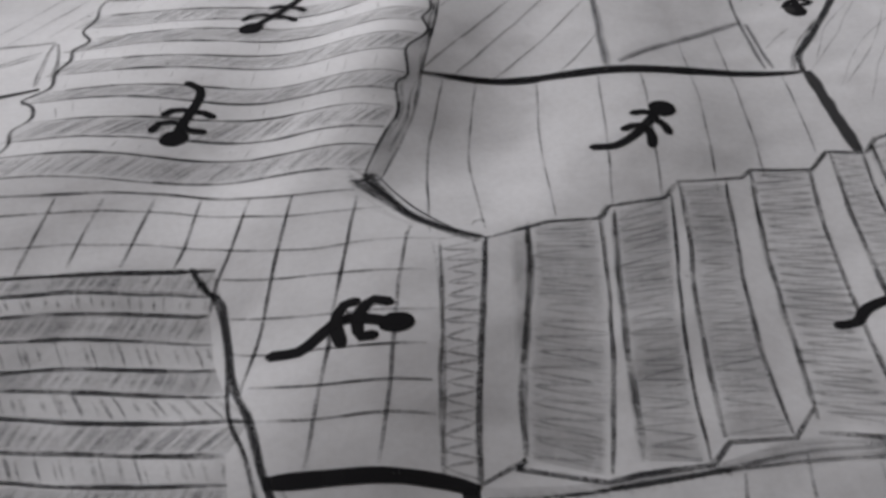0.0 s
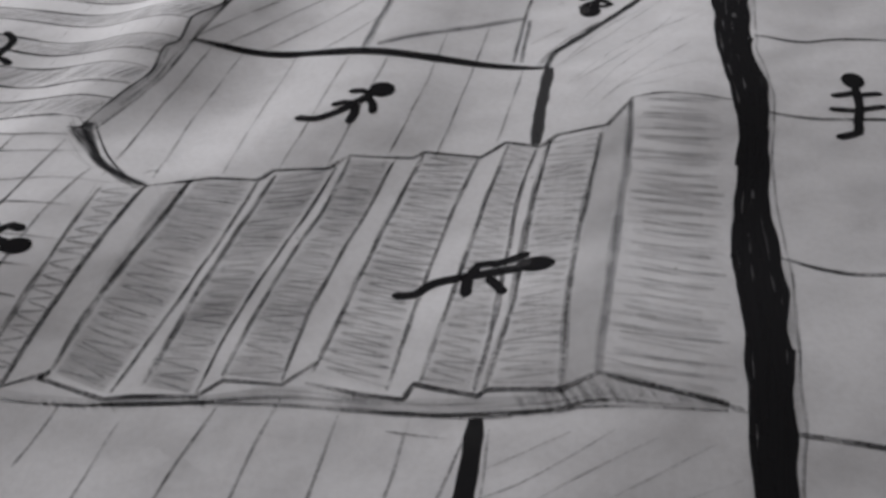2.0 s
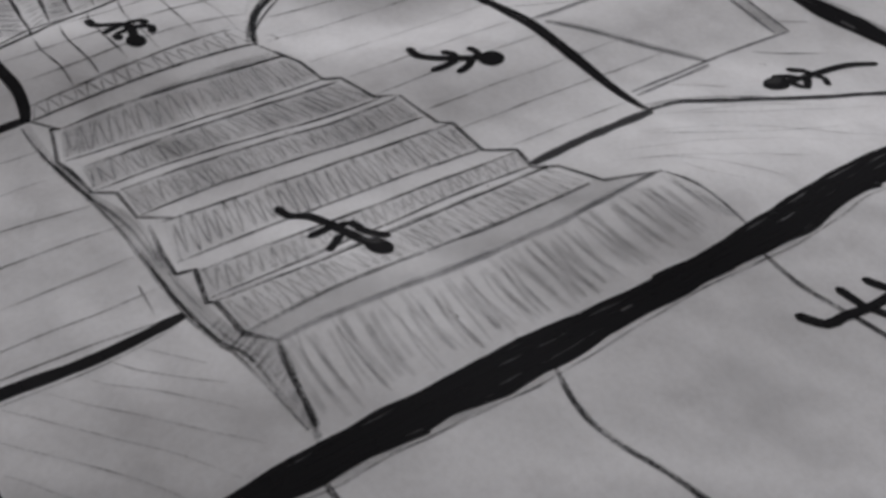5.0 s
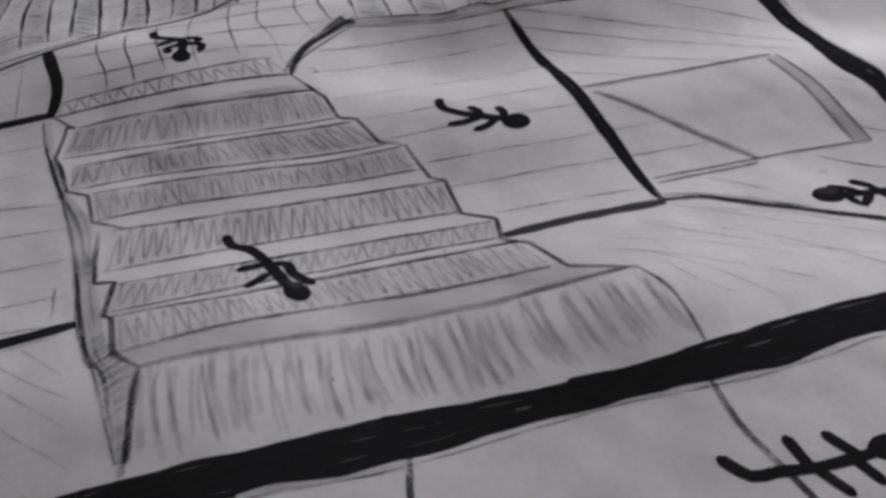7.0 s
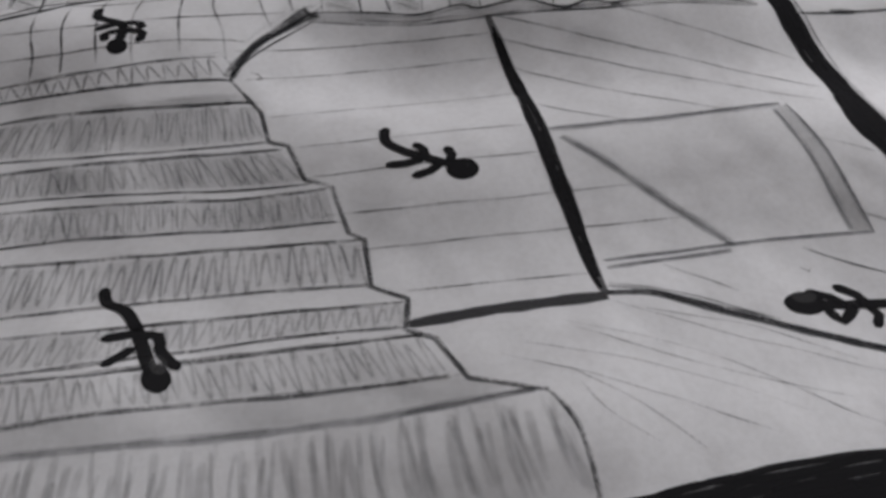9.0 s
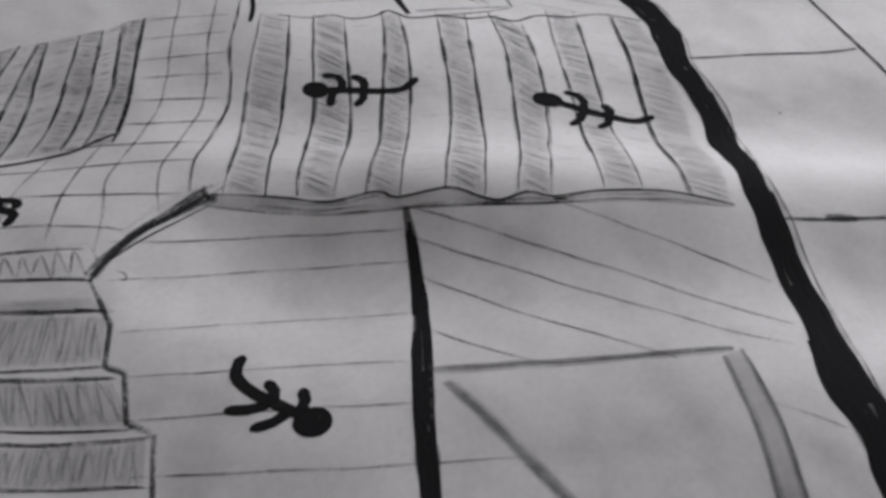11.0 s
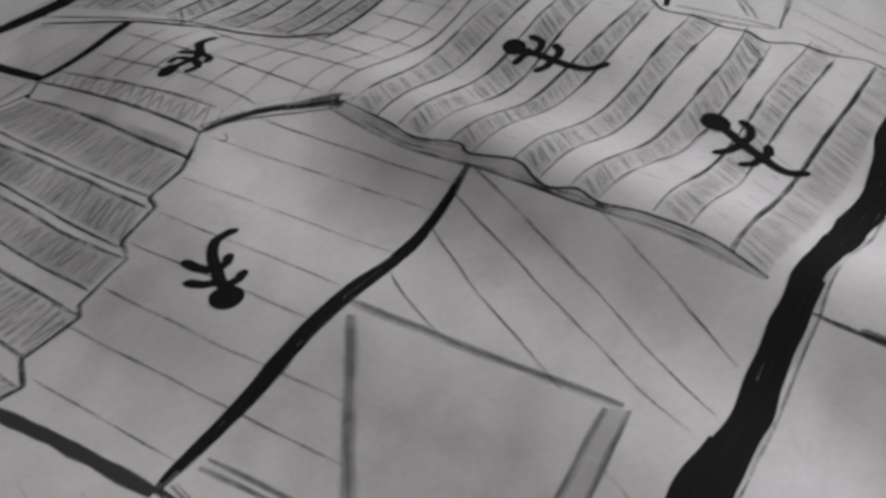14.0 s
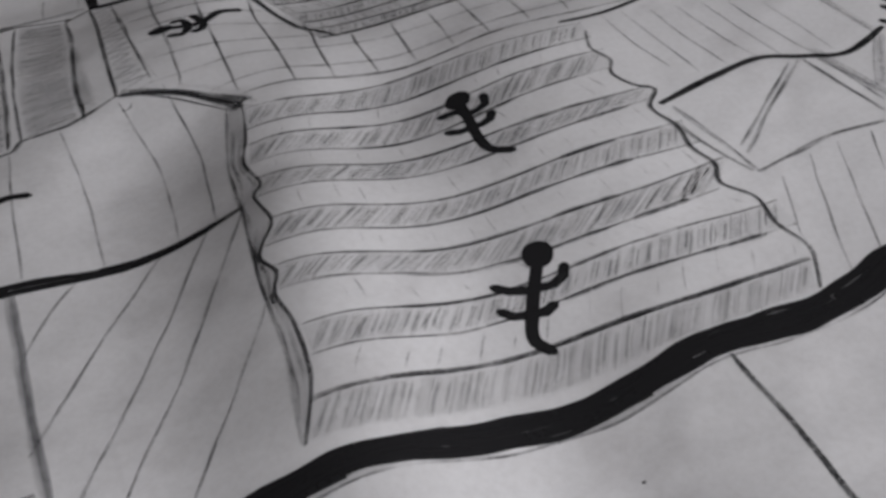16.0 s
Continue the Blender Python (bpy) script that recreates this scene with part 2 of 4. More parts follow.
def stroke(bm, w, *xy, w2=None, wob=0.12, taper=True, lift=0.03, curve=True, across=1, fade=0.75, uneven=0.28):
    """One stroke of width w (running to w2), with an unsteady hand."""
    pts = pairs(xy) if not isinstance(xy[0], Vector) else list(xy)
    if curve:
        pts = smooth(pts)
    else:
        pts = [p.lerp(q, k / 5) for p, q in zip(pts, pts[1:]) for k in range(5)] + pts[-1:]
    n = len(pts)
    if n < 2:
        return
    seed = rng.uniform(0, 500)
    lift += rng.uniform(0, 0.012)
    rows = []
    hand = rng.uniform(0.8, 1.05)
    for i, p in enumerate(pts):
        d = (pts[min(i + 1, n - 1)] - pts[max(i - 1, 0)])
        d = d.normalized() if d.length > 1e-6 else Vector((1, 0))
        side = Vector((-d.y, d.x))
        t = i / (n - 1)
        ww = w + ((w2 if w2 is not None else w) - w) * t
        ww *= 1 + uneven * noise.noise((seed, i * 0.35, 0.0))
        if taper:
            ww *= 0.6 + 0.4 * min(1.0, 6 * min(t, 1 - t) + 0.25)
        q = p + side * wob * noise.noise((i * 0.16, seed, 3.0))
        force = hand * (0.86 + 0.42 * noise.noise((i * 0.22, seed, 8.0)))
        if taper:
            force *= fade + (1 - fade) * min(1.0, 5 * min(t, 1 - t))
        ww *= 1.22
        rows.append([vert(bm, on_sheet(*(q + side * ww * (k / across - 0.5)), lift), k / across, force) for k in range(across + 1)])
    for a, b in zip(rows, rows[1:]):
        for k in range(across):
            bm.faces.new((a[k], b[k], b[k + 1], a[k + 1]))


def sketch(bm, w, *xy, n=2, off=0.25, **k):
    """A line gone over several times."""
    for i in range(n):
        dx, dy = rng.uniform(-off, off), rng.uniform(-off, off)
        moved = [v + (dx if j % 2 == 0 else dy) for j, v in enumerate(xy)]
        stroke(bm, w * rng.uniform(0.7, 1.1), *moved, wob=0.25, **k)


def fill(bm, a, b, lift=0.018, across=4, ragged=0.0):
    """A tone between two lines."""
    a, b = smooth(a), smooth(b)
    n = max(len(a), len(b), 2)
    rows = []
    for i in range(n):
        t = i / (n - 1)
        p, q = at(a, t), at(b, t)
        d = (q - p)
        p, q = p - d * ragged * noise.noise((i * 0.7, 1.0, 2.0)), q + d * ragged * noise.noise((i * 0.6, 9.0, 2.0))
        force = 0.85 + 0.5 * noise.noise((p.x * 0.12, p.y * 0.12, 4.0))
        rows.append([vert(bm, on_sheet(*p.lerp(q, k / across), lift), k / across, force) for k in range(across + 1)])
    for r, s in zip(rows, rows[1:]):
        for k in range(across):
            bm.faces.new((r[k], s[k], s[k + 1], r[k + 1]))


def zigzag(bm, a, b, pitch, w, t0=0.0, t1=1.0, inset=0.1, loose=0.12):
    """A pencil run to and fro between two lines."""
    a, b = smooth(a), smooth(b)
    length = sum((q - p).length for p, q in zip(a, a[1:])) * (t1 - t0)
    n = max(2, int(2 * length / pitch))
    pts = []
    for i in range(n + 1):
        t = t0 + (t1 - t0) * i / n + rng.uniform(-0.25, 0.25) / n
        p, q = at(a, t), at(b, t)
        e = inset + rng.uniform(-loose, loose)
        pts.append(p.lerp(q, e if i % 2 else 1 - e))
    stroke(bm, w, *pts, wob=0.05, curve=True, taper=False)


def ticks(bm, a, b, pitch, w, lean=0.0, t0=0.0, t1=1.0, gap=0.12, bow=0.0):
    """Short separate hatching strokes from one line to the other."""
    a, b = smooth(a), smooth(b)
    length = sum((q - p).length for p, q in zip(a, a[1:])) * (t1 - t0)
    n = max(2, int(length / pitch))
    for i in range(n):
        t = t0 + (t1 - t0) * (i + rng.uniform(0.1, 0.9)) / n
        p, q = at(a, t), at(b, min(1, max(0, t + lean / max(length, 1) * (t1 - t0))))
        e, f = gap * rng.uniform(0, 1.6), 1 - gap * rng.uniform(0, 1.6)
        u, v = p.lerp(q, e), p.lerp(q, f)
        side = Vector((-(v - u).y, (v - u).x)) * (bow + rng.uniform(-0.03, 0.03))
        stroke(bm, w * rng.uniform(0.6, 1.3), u, u.lerp(v, 0.5) + side, v, wob=0.05, fade=0.45)


def wash(bm, a, b, pitch=1.3, w=1.5, lean=0.5, t0=0.0, t1=1.0):
    """Soft overlapping strokes with the side of the lead."""
    ticks(bm, a, b, pitch, w, lean, t0, t1, 0.06)


def streaks(name, mat, parent, a, b, count, w, reach):
    """Pencil strokes running along between two lines, each a part of its own."""
    a, b = smooth(pairs(a)), smooth(pairs(b))
    for k in range(count):
        t, e = rng.uniform(0, 1 - reach), rng.uniform(0.1, 0.95)
        pts = [at(a, t + reach * i / 7).lerp(at(b, t + reach * i / 7), e + 0.12 * noise.noise((k * 2.3, i * 0.5, 0.5))) for i in range(8)]
        lines(name, mat, parent, w * rng.uniform(0.6, 1.3), pts, fade=0.4)


def blob(bm, cx, cy, rx, ry, turn, lift=0.05, rim=0.15):
    c, s = math.cos(radians(turn)), math.sin(radians(turn))
    mid = vert(bm, on_sheet(cx, cy, lift))
    ring = []
    for i in range(28):
        a = 2 * math.pi * i / 28
        k = 1 + 0.06 * noise.noise((cx + 2 * math.cos(a), cy + 2 * math.sin(a), 0.0))
        u, v = rx * k * math.cos(a), ry * k * math.sin(a)
        ring.append(vert(bm, on_sheet(cx + u * c - v * s, cy + u * s + v * c, lift), rim))
    for p, q in zip(ring, ring[1:] + ring[:1]):
        bm.faces.new((mid, p, q))


def lines(name, mat, parent, w, *many, label="", n=1, off=0.2, **k):
    """Single pencil lines, each a part of its own."""
    for xy in many:
        bm = bmesh.new()
        if n > 1:
            sketch(bm, w, *xy, n=n, off=off, **k)
        else:
            stroke(bm, w, *xy, **k)
        made = part(name, bm, mat, parent, label)
    return made


# ---- the drawing: border bands ----
def band(name, mat, left, right, label):
    """A band blacked in with many overlapping marker strokes."""
    bm = bmesh.new()
    a, b = smooth(pairs(left), 1.5), smooth(pairs(right), 1.5)
    length = sum((q - p).length for p, q in zip(a, a[1:]))
    fill(bm, a[::4] + a[-1:], b[::4] + b[-1:], lift=0.03, across=8)
    ob = part(name, bm, WORN, sheet, label)
    bm = bmesh.new()
    for k in range(8):
        across, t = 0.07 + 0.123 * k, -0.02
        while t < 1.0:
            run = rng.uniform(22, 60) / length
            pts, m = [], max(3, int(run * length / 2.5))
            for i in range(m + 1):
                u = min(1.0, max(0.0, t + run * i / m))
                p, q = at(a, u), at(b, u)
                pts.append(p.lerp(q, across + 0.05 * noise.noise((u * 30, k * 3.7, 5.0))))
            keep = [pts[0]] + [q for p, q in zip(pts, pts[1:]) if (q - p).length > 0.3]
            if len(keep) > 2:
                stroke(bm, rng.uniform(0.68, 0.95) if 0 < k < 7 else 0.8, *keep, wob=0.45 if 0 < k < 7 else 0.75, taper=False, lift=0.045 + 0.002 * k)
            t += run * rng.uniform(0.93, 1.0)
            if 0 < k < 7 and rng.random() < 0.45:
                t += rng.uniform(1.5, 5) / length
    part("marker_stroke", bm, mat, ob, kind="stuff")
    bm = bmesh.new()
    shift = [p + (p - at(a, i / max(1, len(b) - 1))).normalized() * 0.9 for i, p in enumerate(b)][::5]
    stroke(bm, 0.42, *shift, wob=0.5)
    part("pencil_guide", bm, PENCIL, ob)
    t = 0.02
    while t < 0.95:
        run = rng.uniform(14, 40) / length
        pts = [at(a, t + run * i / 9).lerp(at(b, t + run * i / 9), 1.06 + 0.05 * noise.noise((t * 20, i * 0.4, 1.0))) for i in range(10)]
        lines("scuffed_fringe", HEAVY, ob, rng.uniform(0.7, 1.5), pts, wob=0.3, lift=0.04)
        t += run * rng.uniform(1.0, 2.2)
    return ob


band("border_band", MARKER,
     (103.3, -63.9, 104.2, -45, 105.3, -29.8, 106.1, -16.1, 106.3, 0, 107.3, 11.1, 110.1, 27.6, 110.8, 44.2, 110.1, 61.8, 110.5, 81.3, 112.7, 102.3),
     (107.9, -64.2, 108.6, -45, 110.4, -30.9, 111.7, -17.2, 113.2, -0, 113.2, 14.1, 114.8, 30.6, 116.8, 46.6, 116.3, 64.3, 117.8, 81.8, 118.6, 101.7),
     "thick uneven black marker band along the drawing's edge")
band("border_band", MARKER,
     (112.3, 109.2, 95.6, 108.4, 79.7, 105.9, 70.4, 105.9, 65.2, 106.6, 59.9, 105.4, 55.0, 105.7, 45.2, 107.8, 35.8, 108.4, 26.3, 108.9, 18.9, 109.4, 12.4, 110.1, 5.8, 111.0, -1.4, 111.8, -8.4, 113.0, -15.9, 113.2, -24.2, 112.3, -32.3, 113.2, -40.7, 114.3, -48.8, 113.9, -56.7, 112.2, -59.8, 112.1, -83.0, 112.2),
     (112.0, 111.7, 96.2, 112.1, 79.9, 111.3, 67.3, 109.3, 60.5, 111.5, 54.8, 111.2, 43.9, 112.2, 33.2, 112.3, 24.4, 112.9, 18.0, 113.2, 12.8, 113.7, 2.6, 115.7, -5.9, 116.9, -12.5, 117.7, -20.2, 117.2, -28.9, 117.1, -38.0, 119.0, -45.8, 118.7, -53.1, 118.2, -61.5, 116.1, -85.7, 120.6),
     "thick uneven black marker band along the drawing's edge")
band("border_band", MARKER,
     (-81.5, -44.8, -50.9, -43.4, -36, -43, -20.6, -44.7, -9.9, -46.5, 12, -55.7, 39.5, -56.5, 55.4, -57.8, 81, -61.3, 105.5, -63),
     (-81.7, -49, -50.9, -47.3, -36.1, -47, -20.7, -48.6, -10.1, -50.5, 12.1, -56.1, 39.8, -61.5, 55.5, -62.6, 81.8, -65.6, 105.4, -67.6),
     "thick uneven black marker band along the drawing's edge")

# ---- blocks of the wall outside the border ----
bm = bmesh.new()
for line in ((117.1, 68.8, 118.6, 68.8, 125.7, 67.1, 134.1, 69.1, 150.1, 68.5), (114.4, 39.1, 115.9, 39.1, 124.1, 38.6, 135.2, 40.2, 151.2, 39.6), (110.9, 1.4, 112.4, 1.4, 118.6, -0.9, 124.7, -1.3, 136.7, 0.9, 152.7, 0.3), (108.1, -32.2, 109.6, -32.2, 118.3, -32.8, 127.9, -33.3, 137.9, -33.3, 153.9, -33.9)):
    sketch(bm, 1.0, *line, n=2, off=0.2)
sketch(bm, 0.8, 154.5, -69.7, 155.1, -30.5, 153.2, 12.2, 153.5, 49.6, 153.5, 100.9, n=2)
part("block_joints", bm, DARK, sheet, "dark pencil joints of drawn wall blocks")
bm = bmesh.new()
for line in ((25.8, 113.1, 27.2, 120.9, 28.3, 132.1, 30, 148), (-28.1, 117.2, -26.5, 128.8, -24.2, 140.6, -23.9, 147.6)):
    sketch(bm, 0.85, *line, n=2, off=0.18)
stroke(bm, 1.5, 26.6, 118.5, 26.9, 120.7, 27.5, 123.2)
sketch(bm, 0.8, -92.7, 147.9, -33.6, 148.1, 3.5, 149.3, 43.6, 150.5, 109.9, 153.4, n=2)
part("block_joints", bm, DARK, sheet, "dark pencil joints of drawn wall blocks")

# ---- the long staircase ----
STEP_LINES = [
    (11.1, 12.9, 10.7, 3.0, 9.7, -7.0, 8.8, -16.9, 8.2, -26.9),
    (17.6, 13.9, 16.2, 3.6, 14.6, -6.7, 13.1, -17.1, 12.0, -27.4),
    (24.4, 16.9, 23.1, 6.4, 21.1, -3.9, 19.0, -14.2, 17.9, -24.6),
    (34.8, 17.4, 33.3, 5.9, 31.6, -5.5, 29.3, -16.8, 26.9, -28.1),
    (37.3, 18.9, 35.4, 7.5, 33.8, -3.8, 32.2, -15.2, 31.0, -26.6),
    (46.6, 22.1, 44.2, 9.7, 41.5, -2.7, 39.5, -15.2, 38.1, -27.8),
    (48.5, 24.1, 46.7, 11.9, 44.1, -0.1, 42.3, -12.3, 40.9, -24.6),
    (55.9, 24.1, 53.7, 11.8, 51.5, -0.4, 49.7, -12.7, 49.0, -25.0),
]
STEP_LINES += [
    (60.1, 26.5, 57.7, 14.1, 55.6, 1.7, 54.0, -10.8, 52.2, -23.3),
    (69.4, 25.6, 66.9, 12.8, 65.2, -0.1, 63.7, -13.1, 62.6, -26.1),
    (73.8, 29.4, 71.5, 16.0, 69.7, 2.6, 68.1, -10.9, 66.1, -24.4),
    (78.4, 28.3, 76.2, 14.7, 75.4, 1.0, 74.7, -12.8, 73.3, -26.5),
    (80.5, 30.1, 78.9, 15.9, 77.8, 1.8, 76.8, -12.4, 74.5, -26.4),
    (88.9, 31.5, 86.9, 17.0, 85.2, 2.5, 84.2, -12.1, 83.8, -26.7),
    (93.8, 40.6, 92.9, 24.3, 91.2, 8.0, 89.7, -8.2, 88.1, -24.5),
]

bm = bmesh.new()
sketch(bm, 0.8, 17.4, 14.5, 23.9, 17.0, 27.3, 18.1, 35.1, 18.2, 36.7, 20.8, 45.5, 21.8, 48.2, 25.0, n=3, off=0.38, curve=False)
stairs = part("drawn_staircase", bm, PENCIL, sheet, "pencil staircase with shaded risers and a stepped outline")
bm = bmesh.new()
sketch(bm, 0.8, 48.2, 25.0, 58.5, 25.3, 60.4, 27.2, 69.7, 26.0, 73.3, 30.0, 79.0, 28.4, 81.7, 31.5, 89.7, 33.4, 94.1, 41.9, n=3, off=0.38, curve=False)
part("upper_outline", bm, PENCIL, stairs)
bm = bmesh.new()
sketch(bm, 0.7, 94.1, 41.9, 97.6, 43.0, 101.2, 43.4, 105.6, 43.0, 111.3, 42.0, n=2, off=0.15)
part("slab_edge", bm, PENCIL, stairs)
bm = bmesh.new()
sketch(bm, 0.95, 11.6, -27.8, 17.8, -24.6, 16.5, -25.7, 26.4, -28.7, 29.9, -28.3, 38.4, -28.1, 41.2, -25.2, 49.0, -25.6, 52.5, -21.3, n=2, off=0.15, curve=False)
part("lower_outline", bm, DARK, stairs)
bm = bmesh.new()
sketch(bm, 0.95, 51.9, -25.1, 58.7, -26.5, 64.7, -27.3, 65.7, -24.7, 73.9, -27.3, 75.0, -26.3, 83.9, -27.1, 88.2, -24.6, n=2, off=0.15, curve=False)
part("lower_outline", bm, DARK, stairs)
bm = bmesh.new()
sketch(bm, 0.9, 88.2, -24.6, 91.8, -25.7, 97.7, -27.2, 103.2, -28.5, n=2, off=0.15)
part("lower_outline", bm, DARK, stairs)
bm = bmesh.new()
sketch(bm, 0.6, 12.8, -29.7, 20.7, -30.1, 27.5, -30.0, 48.7, -29.2, 62.0, -29.8, 74.1, -30.8, 83.4, -30.6, 85.7, -30.0, 93.3, -29.9, 102.9, -29.8, n=2)
stroke(bm, 0.4, 63.2, -32.6, 67.6, -33.3, 71.1, -33.9)
part("plinth_line", bm, PENCIL, stairs)
bm = bmesh.new()
fill(bm, pairs((11.6, -27.8, 26.4, -28.7, 38.4, -28.1, 49.0, -25.6, 58.7, -26.5, 73.9, -27.3, 83.9, -27.1, 88.2, -24.6, 91.8, -25.7, 97.7, -27.2, 103.2, -28.5)),
     pairs((12.8, -29.7, 20.7, -30.1, 27.5, -30.0, 48.7, -29.2, 62.0, -29.8, 74.1, -30.8, 83.4, -30.6, 85.7, -30.0, 93.3, -29.9, 102.9, -29.8)), across=3)
part("plinth_shading", bm, HEAVY, stairs)
bm = bmesh.new()
ticks(bm, pairs((77.6, -26.8, 86.9, -25.1, 94.3, -26.2, 104.4, -28.6)), pairs((77.7, -30.5, 87, -30.4, 95.3, -29.9, 105.4, -30)), 0.8, 0.7, 2.0, 0, 1, 0.05)
ticks(bm, pairs((14.3, -28.9, 27.7, -29.1, 40.2, -28.2)), pairs((14.3, -29.5, 23.8, -31.3, 40.2, -30.1)), 0.8, 0.6, 2.0, 0, 1, 0.05)
part("plinth_hatching", bm, LIGHT, stairs, kind="stuff")
streaks("plinth_streak", HATCH, stairs, (11.6, -27.8, 26.4, -28.7, 38.4, -28.1, 49.0, -25.6, 58.7, -26.5, 73.9, -27.3, 83.9, -27.1, 88.2, -24.6, 91.8, -25.7, 97.7, -27.2, 103.2, -28.5),
        (12.8, -29.7, 20.7, -30.1, 27.5, -30.0, 48.7, -29.2, 62.0, -29.8, 74.1, -30.8, 83.4, -30.6, 85.7, -30.0, 93.3, -29.9, 102.9, -29.8), 12, 0.6, 0.24)

for i, line in enumerate(STEP_LINES):
    bm = bmesh.new()
    w = (0.4, 0.75, 0.8, 0.6, 0.75, 0.6, 0.75, 0.55, 0.7, 0.55, 0.65, 0.55, 0.7, 0.9, 1.1)[i]
    mat = DARK if i == 1 else BAR if i == 14 else PENCIL
    sketch(bm, w * 1.2, *line, n=2, off=0.28)
    past = pairs(line)
    stroke(bm, w * 0.7, past[0] + (past[0] - past[1]).normalized() * rng.uniform(0.5, 1.8), *past[:2], wob=0.3)
    part("step_edge", bm, mat, stairs)

for i in (0, 2, 4, 6, 8, 10, 12):
    a, b = pairs(STEP_LINES[i]), pairs(STEP_LINES[i + 1])
    bm = bmesh.new()
    if i:
        fill(bm, a, b)
        part("riser_tone", bm, HEAVY if i in (2, 4, 6) else TONE, stairs)
        bm = bmesh.new()
    if i in (2, 4, 6):
        ticks(bm, a, b, 1.0, 0.46, 0.4, 0.01, 0.99, 0.14)
        zigzag(bm, a, b, 2.6, 0.45, 0.01, 0.99, 0.12, 0.1)
    else:
        zigzag(bm, a, b, 2.4 if i == 0 else 1.7, 0.5, 0.0, 0.99, 0.08, 0.1)
    part("riser_hatching", bm, LIGHT if i in (2, 4, 6) else FAINT if i == 0 else HATCH, stairs, kind="stuff")

bm = bmesh.new()
fill(bm, pairs(STEP_LINES[13]), pairs(STEP_LINES[14]))
fill(bm, pairs((21, 14.5, 19.6, 0.8, 18.3, -10.8)), pairs(STEP_LINES[2][:6]), lift=0.026)
fill(bm, pairs((21.6, 14.7, 20.3, 1, 18.8, -10.5)), pairs((23.8, 14.8, 21.9, 1, 20.1, -10.5)), lift=0.024)
part("tread_tone", bm, TONE, stairs, kind="stuff")
bm = bmesh.new()
lip, foot = pairs((93.8, 43.6, 93.1, 23.6, 90.8, 2.2, 87.6, -24.5)), pairs((109.7, 43.1, 108.8, 27.4, 106.1, 6, 105.1, -14.2, 104.5, -27.1))
ticks(bm, lip, foot, 2.6, 0.95, -1.1, 0.0, 1.0, 0.08, -0.02)
ticks(bm, lip, foot, 1.7, 0.95, 0.9, 0.0, 1.0, 0.16, -0.03)
part("bottom_step_hatching", bm, SOFT, stairs, "long grey pencil strokes curving down the lowest step", kind="stuff")
bm = bmesh.new()
for x, y in ((98.6, -3.2), (44.3, 4.1), (78.1, 19.9)):
    blob(bm, x, y, 0.22, 0.18, 20, 0.06)
blob(bm, -8.0, 126.7, 0.25, 0.2, 0, 0.06)
part("pencil_dot", bm, DARK, stairs, kind="stuff")

# ---- the checkered floor ----
bm = bmesh.new()
sketch(bm, 0.4, -74.7, 35.6, -54.7, 34.1, -46.0, 33.3, -37.6, 33.7, -29.1, 33.1, -20.2, 30.8, -9.6, 28.2, -0.2, 27.8, n=2, off=0.3)
floor_grid = part("checkered_floor", bm, DARK, sheet, "pencil grid of a drawn checkered floor")
lines("grid_line", DARK, floor_grid, 0.5, (-77.6, 30.7, -53.6, 29.2, -45.3, 29.1, -37.0, 29.0, -28.5, 28.2, -18.1, 25.2, -7.8, 22.7, 3.8, 23.2),
      (-78.0, 22.7, -52.0, 21.7, -39.2, 21.6, -27.6, 19.9, -17.6, 17.0, -6.2, 14.3, 3.4, 14.8, 12.2, 14.3),
      (-20.9, 11.8, -10.9, 9.2, 0.1, 7.7, 8.9, 7.0),
      (-19.8, 3.9, -9.1, 0.8, -0.2, -0.3, 10.1, -0.9),
      (-17.2, -3.5, -10.5, -5.5, 0.3, -6.4, 7.8, -6.8),
      (-14.6, -10.4, -6.1, -12.0, 2.1, -12.0, 8.0, -12.5),
      (-14.9, -16.2, -7.5, -17.3, 0.5, -17.0, 7.9, -17.6), wob=0.3)
lines("grid_line", DARK, floor_grid, 0.6, (-63.0, 33.0, -65.0, 22.1, -65.8, 16.3),
      (-54.6, 32.7, -56.6, 21.8, -57.4, 16.0),
      (-46.0, 32.4, -48.0, 21.5, -48.8, 15.7),
      (-38.8, 32.0, -40.4, 24.5, -41.7, 16.8),
      (-31.1, 32.1, -33.1, 21.5, -34.4, 16.1),
      (-24.0, 31.6, -25.5, 19.3, -26.7, 14.6),
      (-16.5, 29.6, -18.5, 17.7, -20.1, 11.1, -20.7, 5.2),
      (-9.8, 28.2, -11.8, 15.3, -13.5, 0.4, -15.6, -11.4),
      (-0.1, 26.4, -2.3, 12.1, -5.1, -8.3, -7.6, -24.3),
      (7.2, 17.9, 4.9, 4.5, 2.8, -13.0, 0.8, -24.1), wob=0.25)
bm = bmesh.new()
sketch(bm, 0.4, 10.2, 13.1, 10.5, 3.5, 10.1, -6.1, 9.3, -15.6, 8.0, -25.1, n=2, off=0.3)
stroke(bm, 0.4, 17.4, 14.5, 14.0, 15.0, 10.4, 13.5)
sketch(bm, 0.4, 0.1, 26.3, 3.9, 21.5, 7.4, 18, 5.8, 15.3, n=2)
part("floor_edge", bm, LIGHT, floor_grid)
bm = bmesh.new()
stroke(bm, 2.2, -12.2, -25.9, -6.2, -25.8, 1.4, -25.7, 7.7, -26.8, 12.0, -28.4, w2=1.7, lift=0.045, across=2, uneven=0.13)
stroke(bm, 2.0, 11.1, -27.9, 10.6, -32.1, 10.1, -36.8, 8.5, -49.4, lift=0.045, across=2, uneven=0.13)
